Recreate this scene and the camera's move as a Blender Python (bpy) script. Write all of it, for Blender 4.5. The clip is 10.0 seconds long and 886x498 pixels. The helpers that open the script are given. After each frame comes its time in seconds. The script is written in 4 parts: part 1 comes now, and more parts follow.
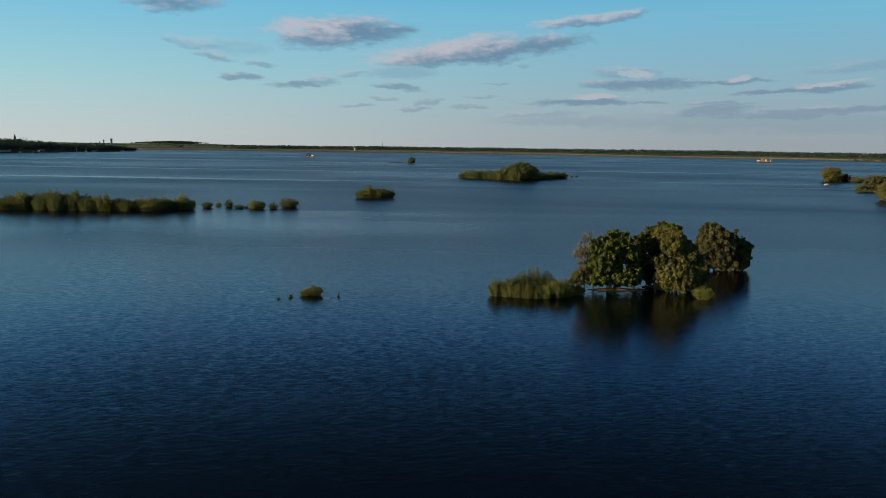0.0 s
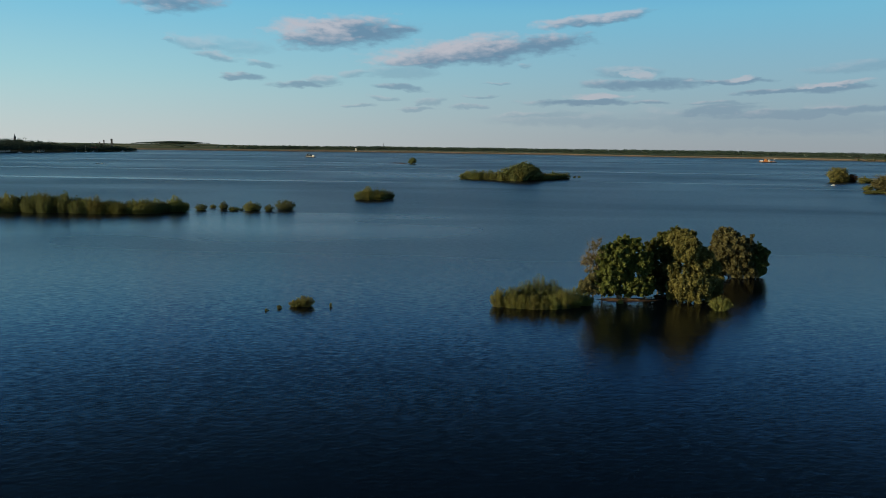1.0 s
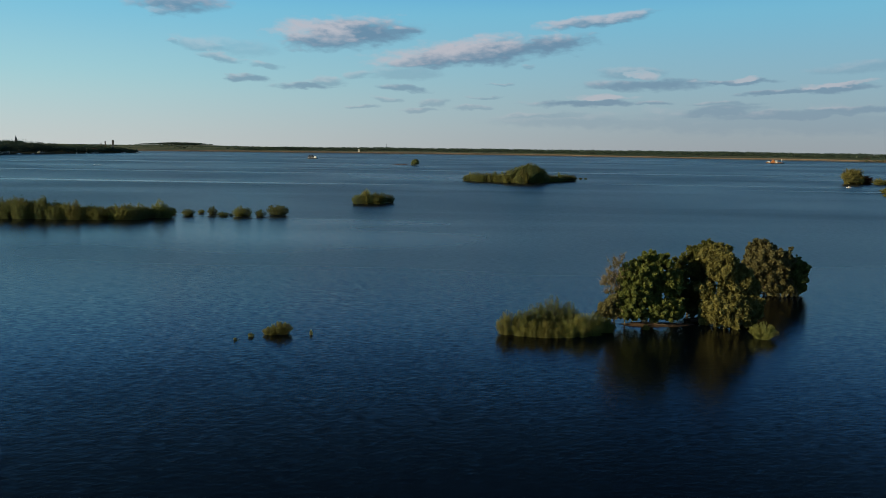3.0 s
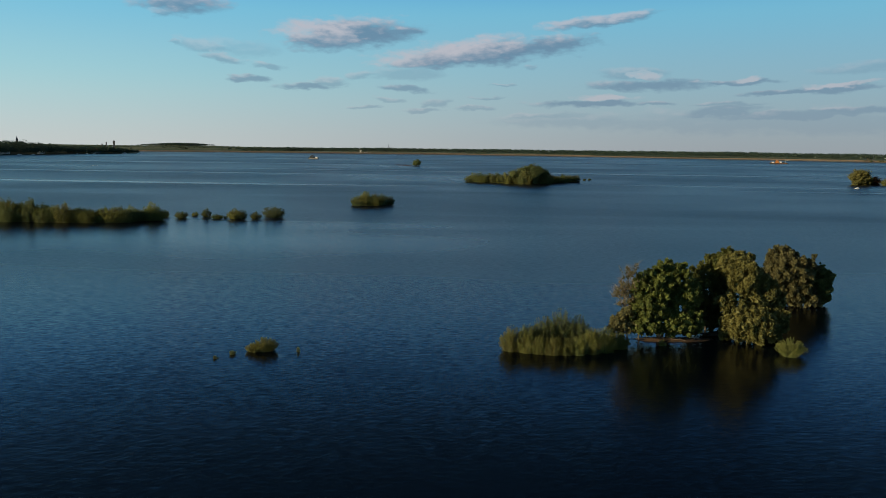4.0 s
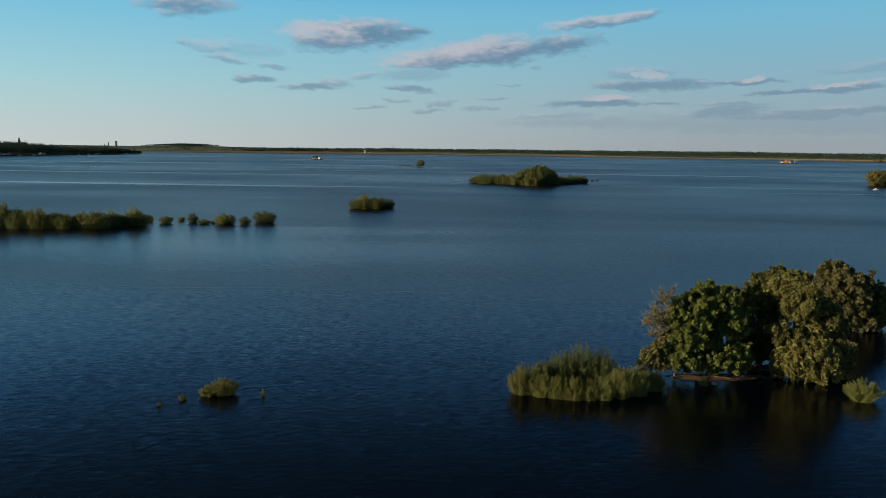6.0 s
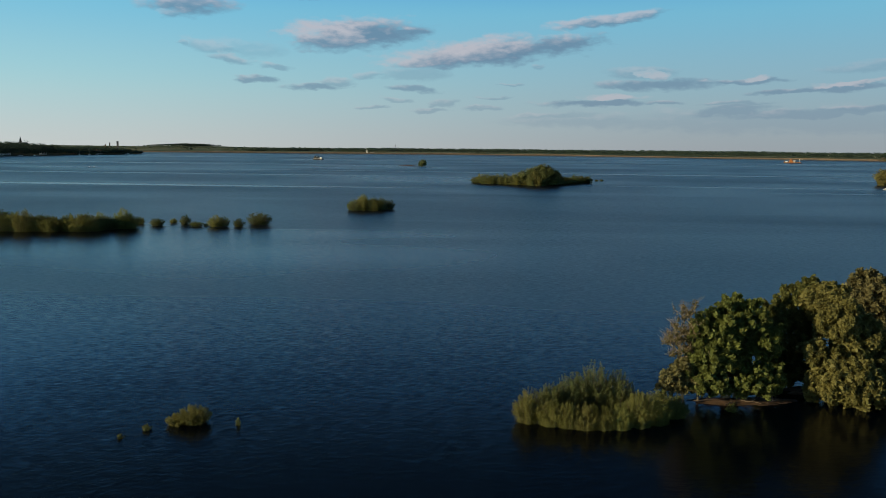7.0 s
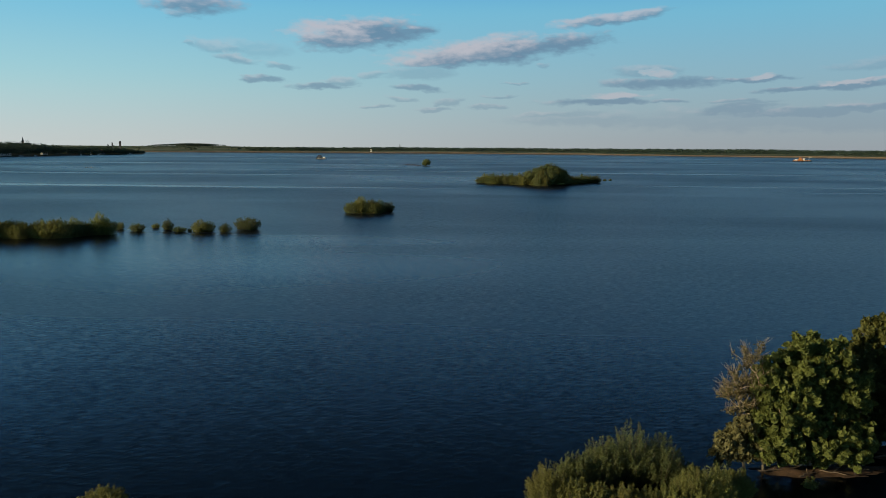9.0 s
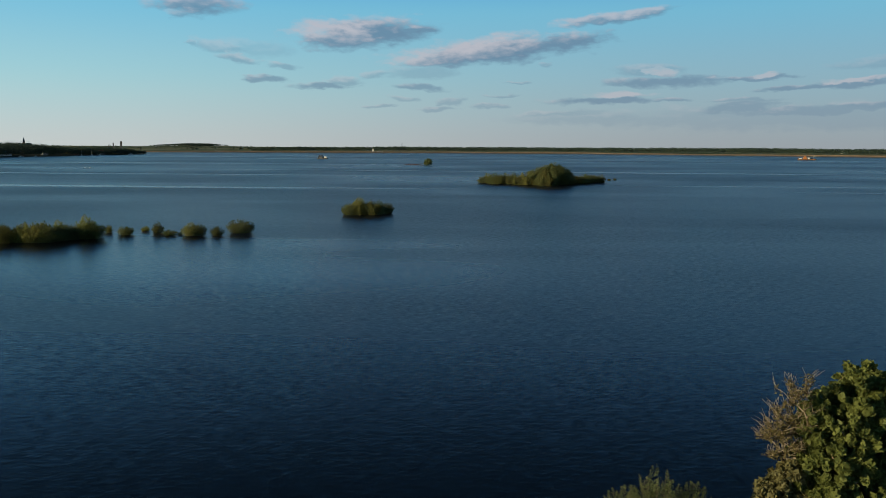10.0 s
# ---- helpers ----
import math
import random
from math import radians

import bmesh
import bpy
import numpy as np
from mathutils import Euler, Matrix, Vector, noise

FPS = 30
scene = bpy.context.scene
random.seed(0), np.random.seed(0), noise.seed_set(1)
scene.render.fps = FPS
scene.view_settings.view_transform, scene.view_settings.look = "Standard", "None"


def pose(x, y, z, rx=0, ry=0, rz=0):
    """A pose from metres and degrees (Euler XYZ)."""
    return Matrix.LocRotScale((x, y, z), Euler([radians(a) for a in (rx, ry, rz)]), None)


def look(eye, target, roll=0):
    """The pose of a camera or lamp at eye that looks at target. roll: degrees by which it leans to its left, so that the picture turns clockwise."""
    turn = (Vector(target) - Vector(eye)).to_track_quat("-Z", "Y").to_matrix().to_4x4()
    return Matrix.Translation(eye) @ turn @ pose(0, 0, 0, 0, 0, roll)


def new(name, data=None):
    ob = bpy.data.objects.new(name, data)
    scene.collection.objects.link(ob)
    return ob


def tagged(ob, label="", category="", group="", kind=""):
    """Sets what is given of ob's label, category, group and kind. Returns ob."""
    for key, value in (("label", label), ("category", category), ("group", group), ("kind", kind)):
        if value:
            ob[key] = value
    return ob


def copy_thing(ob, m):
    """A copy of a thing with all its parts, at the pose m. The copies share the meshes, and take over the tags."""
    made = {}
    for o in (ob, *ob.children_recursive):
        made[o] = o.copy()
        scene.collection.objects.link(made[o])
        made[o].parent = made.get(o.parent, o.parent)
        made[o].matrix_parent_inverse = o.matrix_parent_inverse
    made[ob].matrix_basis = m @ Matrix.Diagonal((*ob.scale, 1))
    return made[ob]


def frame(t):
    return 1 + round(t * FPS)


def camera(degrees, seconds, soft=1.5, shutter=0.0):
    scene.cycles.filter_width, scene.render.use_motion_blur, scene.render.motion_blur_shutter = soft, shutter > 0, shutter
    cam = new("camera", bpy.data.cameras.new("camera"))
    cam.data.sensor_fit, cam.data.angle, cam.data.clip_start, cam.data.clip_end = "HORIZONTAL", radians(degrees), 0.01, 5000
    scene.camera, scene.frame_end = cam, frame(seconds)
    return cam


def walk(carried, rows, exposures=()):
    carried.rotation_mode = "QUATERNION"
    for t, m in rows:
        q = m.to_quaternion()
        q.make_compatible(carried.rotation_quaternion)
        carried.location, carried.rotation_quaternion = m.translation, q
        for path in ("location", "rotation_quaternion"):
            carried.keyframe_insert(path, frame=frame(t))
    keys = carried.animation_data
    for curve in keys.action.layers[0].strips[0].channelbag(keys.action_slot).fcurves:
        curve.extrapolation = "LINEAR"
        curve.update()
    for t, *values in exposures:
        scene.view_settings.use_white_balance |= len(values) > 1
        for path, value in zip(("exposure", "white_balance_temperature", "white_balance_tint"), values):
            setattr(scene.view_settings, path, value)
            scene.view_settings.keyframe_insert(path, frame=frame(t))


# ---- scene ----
cam = camera(59.5, 10.0, 0.8)
PATH = [
    (0, (-0.099, -1.158, 22.986), (-2.207, 97.938, 9.743), 0.906),
    (0.5, (-0.040, 2.664, 23.027), (-2.237, 101.759, 9.783), 0.896),
    (1, (0.024, 6.503, 23.069), (-2.274, 105.598, 9.840), 0.887),
    (1.5, (0.090, 10.360, 23.112), (-2.317, 109.455, 9.907), 0.878),
    (2, (0.159, 14.232, 23.150), (-2.366, 113.328, 9.975), 0.869),
    (2.5, (0.231, 18.119, 23.182), (-2.421, 117.216, 10.039), 0.859),
    (4, (0.458, 29.864, 23.228), (-2.617, 128.959, 10.164), 0.824),
    (4.5, (0.536, 33.804, 23.223), (-2.691, 132.896, 10.175), 0.808),
    (5, (0.616, 37.755, 23.210), (-2.769, 136.843, 10.170), 0.790),
    (5.5, (0.696, 41.716, 23.187), (-2.850, 140.799, 10.149), 0.770),
    (7, (0.935, 53.652, 23.086), (-3.111, 152.711, 10.011), 0.684),
    (7.5, (1.014, 57.646, 23.049), (-3.202, 156.695, 9.950), 0.647),
    (8, (1.092, 61.646, 23.017), (-3.295, 160.684, 9.888), 0.605),
    (8.5, (1.168, 65.652, 22.993), (-3.388, 164.677, 9.831), 0.557),
    (9, (1.243, 69.662, 22.983), (-3.483, 168.675, 9.785), 0.503),
    (9.5, (1.315, 73.676, 22.991), (-3.579, 172.675, 9.754), 0.442),
    (10, (1.385, 77.693, 23.023), (-3.674, 176.679, 9.746), 0.375),
]
walk(cam, [(t, look(eye, target, roll)) for t, eye, target, roll in PATH], [(0, 0.15, 5750, 3), (10, 0.15, 5750, 3)])


# ---- light ----
SUN_AZ, SUN_EL = 247.0, 13.5      # degrees clockwise from +y, and above the horizon
world = bpy.data.worlds.new("evening_sky")
scene.world = world
world.use_nodes = True


class Nodes:
    """Short hand for building a node tree."""

    def __init__(self, tree):
        self.tree = tree
        self.n, self.l = tree.nodes, tree.links
        self.n.clear()

    def add(self, kind, ins=None, **props):
        node = self.n.new(kind)
        for k, v in props.items():
            if k == "operation":
                node.operation = v
            elif k == "blend_type":
                node.blend_type = v
            elif k == "data_type":
                node.data_type = v
            elif k == "sky_type":
                node.sky_type = v
            elif k == "interpolation_type":
                node.interpolation_type = v
            elif k == "feature":
                node.feature = v
        for k, v in (ins or {}).items():
            self.put(node.inputs[k], v)
        return node

    def put(self, socket, v):
        if isinstance(v, bpy.types.NodeSocket):
            self.l.new(v, socket)
        elif isinstance(v, bpy.types.Node):
            self.l.new(v.outputs[0], socket)
        else:
            socket.default_value = v

    def m(self, op, a, b=0.0, c=0.0):
        node = self.add("ShaderNodeMath", operation=op)
        for s, v in zip(node.inputs, (a, b, c)):
            self.put(s, v)
        return node.outputs[0]

    def mix(self, f, a, b, blend="MIX"):
        node = self.add("ShaderNodeMixRGB", blend_type=blend)
        for s, v in zip(node.inputs, (f, a, b)):
            self.put(s, v)
        return node.outputs[0]

    def noise(self, vec, scale, detail=3.0, rough=0.55, distort=0.0):
        return self.add("ShaderNodeTexNoise", {"Vector": vec, "Scale": scale, "Detail": detail, "Roughness": rough, "Distortion": distort}).outputs["Fac"]

    def ramp(self, v, a, b, lo=0.0, hi=1.0):
        return self.add("ShaderNodeMapRange", {"Value": v, "From Min": a, "From Max": b, "To Min": lo, "To Max": hi},
                        interpolation_type="SMOOTHSTEP").outputs[0]

    def stretch(self, vec, x, y, z, rot=0.0):
        return self.add("ShaderNodeMapping", {"Vector": vec, "Scale": (x, y, z), "Rotation": (0, 0, radians(rot))}).outputs[0]


# clouds: azimuth, elevation, half width, half height (degrees), lean, density, how far the light side shows
BANKS = [(-8.72, 7.93, 4.8, 1.04, 2, 1, 0), (-10.6, 7.4, 2.96, 0.87, -2, 0.95, 0.15), (-5.38, 8.09, 1.87, 0.33, 2, 0.9, -0.3), (0.53, 6.65, 6.67, 0.99, 6, 1, 0.1),
         (-3.74, 6.08, 2.59, 0.65, 3, 0.9, 0.2), (5.17, 7.21, 3.3, 0.65, 6, 0.95, -0.1), (9.07, 8.86, 4.05, 0.37, 7, 0.85, 0.1), (11.0, 9.13, 1.8, 0.32, 9, 0.8, 0.3),
         (-20.5, 9.42, 2.77, 0.79, -3, 0.9, 0.1), (-21.06, 8.74, 1.15, 0.39, 0, 0.6, 0.1), (-12.75, 10.13, 2.03, 0.21, 0, 0.6, 0)]
BARS = [(12.94, 4.46, 3.88, 0.4, 0, 0.77, -0.45), (11.36, 5.24, 2.6, 0.45, -2, 0.39, -0.1), (12.72, 5.04, 1.11, 0.26, -3, 0.65, 0.7), (18.5, 4.59, 3.01, 0.2, 1, 0.73, -0.3),
        (19.27, 4.8, 0.82, 0.15, 0, 0.69, 0.7), (8.71, 3.21, 3.58, 0.3, 0, 0.77, -0.5), (9.68, 3.61, 2.34, 0.18, 0, 0.73, 0.8), (13.19, 3.18, 1.42, 0.18, 1, 0.6, -0.1),
        (21.19, 3.84, 2.64, 0.18, 1, 0.73, -0.4), (24.31, 4.08, 2.75, 0.29, 4, 0.73, -0.3), (24.85, 4.32, 2.17, 0.21, 5, 0.73, 0.75), (17.34, 2.63, 2.75, 0.39, 5, 0.52, -0.5),
        (17.93, 3.16, 2.5, 0.18, 1, 0.43, -0.2)]
WISPS = [(22.99, 2.46, 5.92, 0.34, 2, 0.5, -0.5), (26.1, 2.69, 3.27, 0.29, 1, 0.55, -0.4), (20.08, 1.94, 12.25, 0.93, 0, 0.22, -0.3), (6.75, 1.96, 5.33, 0.54, 0, 0.25, -0.2),
         (5.32, 2.35, 3.09, 0.21, 2, 0.3, -0.2), (26.68, 5.43, 3.23, 0.44, 3, 0.28, -0.2), (-18.92, 6.64, 1.95, 0.44, -8, 0.4, 0.1), (-17.55, 5.88, 1.42, 0.36, -10, 0.55, 0.1),
         (-20.54, 6.75, 0.54, 0.24, -20, 0.4, 0.1), (-14.37, 5.38, 1.37, 0.24, -4, 0.5, -0.3), (-15.55, 4.57, 1.28, 0.32, -2, 0.75, -0.4), (-11.62, 4.14, 2.21, 0.29, 2, 0.75, -0.4),
         (-10.1, 4.45, 1.23, 0.33, 4, 0.5, 0)]
FLECKS = [(-8.0, 4.94, 1.08, 0.33, 0, 0.4, 0), (-4.82, 4.12, 1.75, 0.27, -2, 0.7, -0.4), (-4.67, 5.12, 2.59, 0.54, 0, 0.32, -0.2), (-5.96, 3.34, 1.08, 0.17, -4, 0.4, -0.2),
          (-7.39, 2.83, 1.08, 0.15, 0, 0.45, -0.2), (-2.39, 3.19, 1.0, 0.29, 0, 0.42, -0.2), (-3.41, 2.65, 1.34, 0.16, 2, 0.45, -0.3), (2.42, 4.41, 0.75, 0.12, 0, 0.4, 0),
          (1.34, 3.56, 1.17, 0.13, 3, 0.42, -0.2), (0.41, 2.75, 1.33, 0.17, -2, 0.4, -0.2), (4.29, 5.73, 0.74, 0.21, -3, 0.4, 0.1), (-16.47, 6.61, 2.78, 0.57, -5, 0.22, -0.1)]


def build_sky():
    k = Nodes(world.node_tree)
    sky = k.add("ShaderNodeTexSky", sky_type="NISHITA")
    sky.sun_disc = False
    sky.sun_elevation, sky.sun_rotation = radians(SUN_EL), radians(SUN_AZ)
    sky.altitude, sky.air_density, sky.dust_density, sky.ozone_density = 100, 1.0, 0.2, 4.0
    way = k.add("ShaderNodeTexCoord").outputs["Generated"]
    sep = k.add("ShaderNodeSeparateXYZ", {0: way})
    az = k.m("MULTIPLY", k.m("ARCTAN2", sep.outputs[0], sep.outputs[1]), 180 / math.pi)
    height = el = k.m("MULTIPLY", k.m("ARCSINE", sep.outputs[2]), 180 / math.pi)
    flat = k.add("ShaderNodeCombineXYZ", {0: az, 1: el, 2: 0.0}).outputs[0]
    # uneven air drags the cloud edges about
    warp = k.add("ShaderNodeTexNoise", {"Vector": k.stretch(flat, 0.5, 1.3, 1), "Scale": 1.0, "Detail": 3.0, "Roughness": 0.55})
    drag = k.add("ShaderNodeSeparateXYZ", {0: warp.outputs["Color"]})
    az = k.m("ADD", az, k.m("MULTIPLY", k.m("SUBTRACT", drag.outputs[0], 0.5), 3.0))
    el = k.m("ADD", el, k.m("MULTIPLY", k.m("SUBTRACT", drag.outputs[1], 0.5), 0.85))
    puff = k.m("SUBTRACT", k.noise(k.stretch(flat, 0.35, 1.0, 1), 1.0, 3.0, 0.5, 0.3), 0.5)
    fine = k.m("SUBTRACT", k.noise(k.stretch(flat, 1.3, 3.0, 1), 1.0, 4.0, 0.5), 0.5)
    rag = k.m("ADD", k.m("MULTIPLY", puff, 1.1), k.m("MULTIPLY", fine, 0.75))
    cover, lit = 0.0, 0.0
    for a, e, w, h, lean, dens, bias in BANKS + BARS + WISPS + FLECKS:
        c, s = math.cos(radians(lean)), math.sin(radians(lean))
        du, dv = k.m("SUBTRACT", az, a), k.m("SUBTRACT", el, e)
        u = k.m("DIVIDE", k.m("ADD", k.m("MULTIPLY", du, c), k.m("MULTIPLY", dv, s)), w)
        v = k.m("DIVIDE", k.m("SUBTRACT", k.m("MULTIPLY", dv, c), k.m("MULTIPLY", du, s)), h)
        v = k.m("MULTIPLY", v, k.m("ADD", 1.0, k.m("MULTIPLY", k.m("LESS_THAN", v, 0.0), 0.15)))
        d = k.m("SUBTRACT", 1.0, k.m("SQRT", k.m("ADD", k.m("MULTIPLY", u, u), k.m("MULTIPLY", v, v))))
        mask = k.m("MULTIPLY", k.ramp(k.m("ADD", d, rag), -0.34, 0.5), dens)
        side = k.m("ADD", k.m("SUBTRACT", k.m("MULTIPLY", v, 0.55), k.m("MULTIPLY", u, 0.3)), bias)
        lit = k.m("ADD", k.m("MULTIPLY", lit, k.m("SUBTRACT", 1.0, mask)), k.m("MULTIPLY", side, mask))
        cover = k.m("MAXIMUM", cover, mask)
    glow = k.ramp(k.m("ADD", k.m("DIVIDE", lit, k.m("MAXIMUM", cover, 0.05)), k.m("MULTIPLY", rag, 1.1)), -0.3, 0.65)
    tint = k.mix(glow, (*CLOUD_SHADE, 1), (*CLOUD_LIT, 1))
    # evening haze low over the land, brighter towards the sun's side
    toward = k.m("ADD", k.m("MULTIPLY", sep.outputs[0], math.sin(radians(SUN_AZ))), k.m("MULTIPLY", sep.outputs[1], math.cos(radians(SUN_AZ))))
    side = k.ramp(toward, -0.85, 0.3)
    low = k.mix(side, (*LOW_FAR, 1), (*LOW_NEAR, 1))
    high = k.mix(side, (*HIGH_FAR, 1), (*HIGH_NEAR, 1))
    mid = k.mix(side, (*MID_FAR, 1), (*MID_NEAR, 1))
    # above the view: a blue band, then a darkened top, added to shade the water
    upper = k.mix(side, (*UPPER_FAR, 1), (*UPPER_NEAR, 1))
    top = k.mix(side, (*TOP_FAR, 1), (*TOP_NEAR, 1))
    sky_grade = k.mix(k.ramp(height, 3.0, 11.0), k.mix(k.ramp(height, -1.0, 5.5), low, mid), high)
    sky_grade = k.mix(k.ramp(height, 12.0, 20.8), k.mix(k.ramp(height, 9.0, 14.0), sky_grade, upper), top)
    air = k.mix(0.92, sky, sky_grade)
    col = k.mix(k.m("MULTIPLY", cover, 0.8), air, tint)
    bg = k.add("ShaderNodeBackground", {"Color": col, "Strength": SKY})
    k.add("ShaderNodeOutputWorld", {"Surface": bg})


SKY = 0.1
LOW_NEAR, LOW_FAR = (5.8, 5.45, 4.95), (2.95, 2.9, 3.0)
MID_NEAR, MID_FAR = (4.0, 5.75, 5.6), (2.75, 3.65, 3.95)
# UPPER and TOP lie out of view, set for the water's reflections
UPPER_NEAR, UPPER_FAR = (0.76, 2.55, 5.8), (0.52, 1.95, 5.1)
TOP_NEAR, TOP_FAR = (0.16, 0.32, 0.56), (0.09, 0.18, 0.32)
HIGH_NEAR, HIGH_FAR = (2.0, 4.75, 6.05), (1.85, 4.25, 5.3)
CLOUD_SHADE, CLOUD_LIT = (1.3, 1.85, 2.6), (5.2, 4.3, 4.3)
build_sky()

sun = new("sun", bpy.data.lights.new("sun", "SUN"))
sun.data.energy, sun.data.angle, sun.data.color = 5.0, radians(2.0), (1.0, 0.76, 0.42)
sun_from = Vector((math.sin(radians(SUN_AZ)) * math.cos(radians(SUN_EL)), math.cos(radians(SUN_AZ)) * math.cos(radians(SUN_EL)), math.sin(radians(SUN_EL))))
sun.matrix_world = look(sun_from * 200, (0, 0, 0))


# ---- materials ----
def material(name):
    m = bpy.data.materials.new(name)
    m.use_nodes = True
    return m, Nodes(m.node_tree)


STEEP = 0.62      # how steep the wind ripples stand on the open lake


def water_material():
    m, k = material("lake_water")
    pos = k.add("ShaderNodeNewGeometry").outputs["Position"]

    def train(turn, across, along, detail=2.0, distort=0.4):
        """Slope of ripples whose crests run at an angle to the x axis."""
        way = k.stretch(pos, 1, 1, 1, -turn)
        return k.m("SUBTRACT", k.noise(k.stretch(way, 1 / along, 1 / across, 1), 1.0, detail, 0.5, distort), 0.5)

    trains = [(42, train(42, 0.22, 1.2), 1.3), (3, train(3, 0.28, 1.5), 1.0), (-24, train(-24, 0.18, 0.8), 0.8), (9, train(9, 2.0, 9.0), 0.12)]
    streak = k.noise(k.stretch(pos, 0.0011, 0.032, 1), 1.0, 3.0, 0.55, 0.2)
    broad = k.noise(k.stretch(pos, 0.004, 0.009, 1), 1.0, 3.0, 0.5, 0.5)
    patch = k.noise(k.stretch(pos, 0.03, 0.05, 1), 1.0, 2.0, 0.5, 0.5)
    far = k.add("ShaderNodeSeparateXYZ", {0: pos}).outputs[1]
    # narrow slicks far out on the open lake
    slick = k.m("MULTIPLY", k.ramp(streak, 0.61, 0.66), k.ramp(far, 250.0, 420.0))
    wind = k.m("MULTIPLY", k.ramp(broad, 0.3, 0.7, 0.7, 1.0), k.m("SUBTRACT", 1.0, k.m("MULTIPLY", slick, 0.45)))
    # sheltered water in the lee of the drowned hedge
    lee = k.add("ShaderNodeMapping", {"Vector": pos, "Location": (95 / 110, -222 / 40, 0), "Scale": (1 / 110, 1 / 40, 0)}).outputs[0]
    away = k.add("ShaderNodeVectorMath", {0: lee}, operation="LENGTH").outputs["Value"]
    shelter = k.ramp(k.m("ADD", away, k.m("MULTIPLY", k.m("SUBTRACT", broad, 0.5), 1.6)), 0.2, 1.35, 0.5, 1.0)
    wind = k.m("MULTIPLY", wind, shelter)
    gust = k.ramp(patch, 0.3, 0.7, 0.75, 1.0)
    # more wind chop over the long open fetch
    fetch = k.ramp(far, 70.0, 230.0, 0.36, 1.0)
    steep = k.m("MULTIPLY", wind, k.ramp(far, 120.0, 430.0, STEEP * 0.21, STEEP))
    sx = sy = 0.0
    for turn, slope, amount in trains:
        if turn in (42, -24):
            slope = k.m("MULTIPLY", slope, gust)
        sx = k.m("ADD", sx, k.m("MULTIPLY", slope, -amount * math.sin(radians(turn))))
        sy = k.m("ADD", sy, k.m("MULTIPLY", slope, amount * math.cos(radians(turn))))
    facet = k.add("ShaderNodeCombineXYZ", {0: k.m("MULTIPLY", sx, steep), 1: k.m("MULTIPLY", sy, steep), 2: 1.0})
    normal = k.add("ShaderNodeVectorMath", {0: facet}, operation="NORMALIZE").outputs[0]
    murk = k.noise(k.stretch(pos, 0.006, 0.012, 1), 1.0, 3.0)
    col = k.mix(murk, (0.0002, 0.0009, 0.0030, 1), (0.0004, 0.0014, 0.0038, 1))
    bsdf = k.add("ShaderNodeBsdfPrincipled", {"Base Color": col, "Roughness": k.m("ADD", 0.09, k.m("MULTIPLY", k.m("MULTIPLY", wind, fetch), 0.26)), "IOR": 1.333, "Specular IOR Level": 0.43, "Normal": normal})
    k.add("ShaderNodeOutputMaterial", {"Surface": bsdf})
    return m


def leaf_material(name, dark, light, through_light=0.5, gloss=0.2):
    m, k = material(name)
    geo = k.add("ShaderNodeNewGeometry")
    info = k.add("ShaderNodeObjectInfo")
    pos = geo.outputs["Position"]
    clump = k.noise(pos, 0.9, 2.0)
    f = k.m("ADD", k.m("MULTIPLY", geo.outputs["Random Per Island"], 0.55), k.m("MULTIPLY", k.ramp(clump, 0.3, 0.7), 0.45))
    col = k.mix(f, (*dark, 1), (*light, 1))
    hue = k.add("ShaderNodeHueSaturation", {"Hue": k.m("ADD", 0.488, k.m("MULTIPLY", info.outputs["Random"], 0.024)), "Saturation": 1.0,
                                            "Value": k.m("ADD", 0.82, k.m("MULTIPLY", info.outputs["Random"], 0.36)), "Color": col})
    front = k.add("ShaderNodeBsdfPrincipled", {"Base Color": hue, "Roughness": 0.55, "Specular IOR Level": gloss})
    back = k.add("ShaderNodeBsdfTranslucent", {"Color": hue})
    both = k.add("ShaderNodeMixShader", {0: through_light, 1: front.outputs[0], 2: back.outputs[0]})
    k.add("ShaderNodeOutputMaterial", {"Surface": both})
    return m


def rough_material(name, dark, light, scale, rough=0.85, bump=0.3, fine=6.0, spec=0.3):
    m, k = material(name)
    pos = k.add("ShaderNodeTexCoord").outputs["Object"]
    big = k.noise(pos, scale, 4.0, 0.6)
    small = k.noise(pos, scale * fine, 3.0, 0.6)
    f = k.ramp(k.m("ADD", k.m("MULTIPLY", big, 0.65), k.m("MULTIPLY", small, 0.35)), 0.32, 0.68)
    col = k.mix(f, (*dark, 1), (*light, 1))
    bmp = k.add("ShaderNodeBump", {"Strength": bump, "Distance": 0.3 / (scale * fine), "Height": small})
    bsdf = k.add("ShaderNodeBsdfPrincipled", {"Base Color": col, "Roughness": rough, "Specular IOR Level": spec, "Normal": bmp})
    k.add("ShaderNodeOutputMaterial", {"Surface": bsdf})
    return m


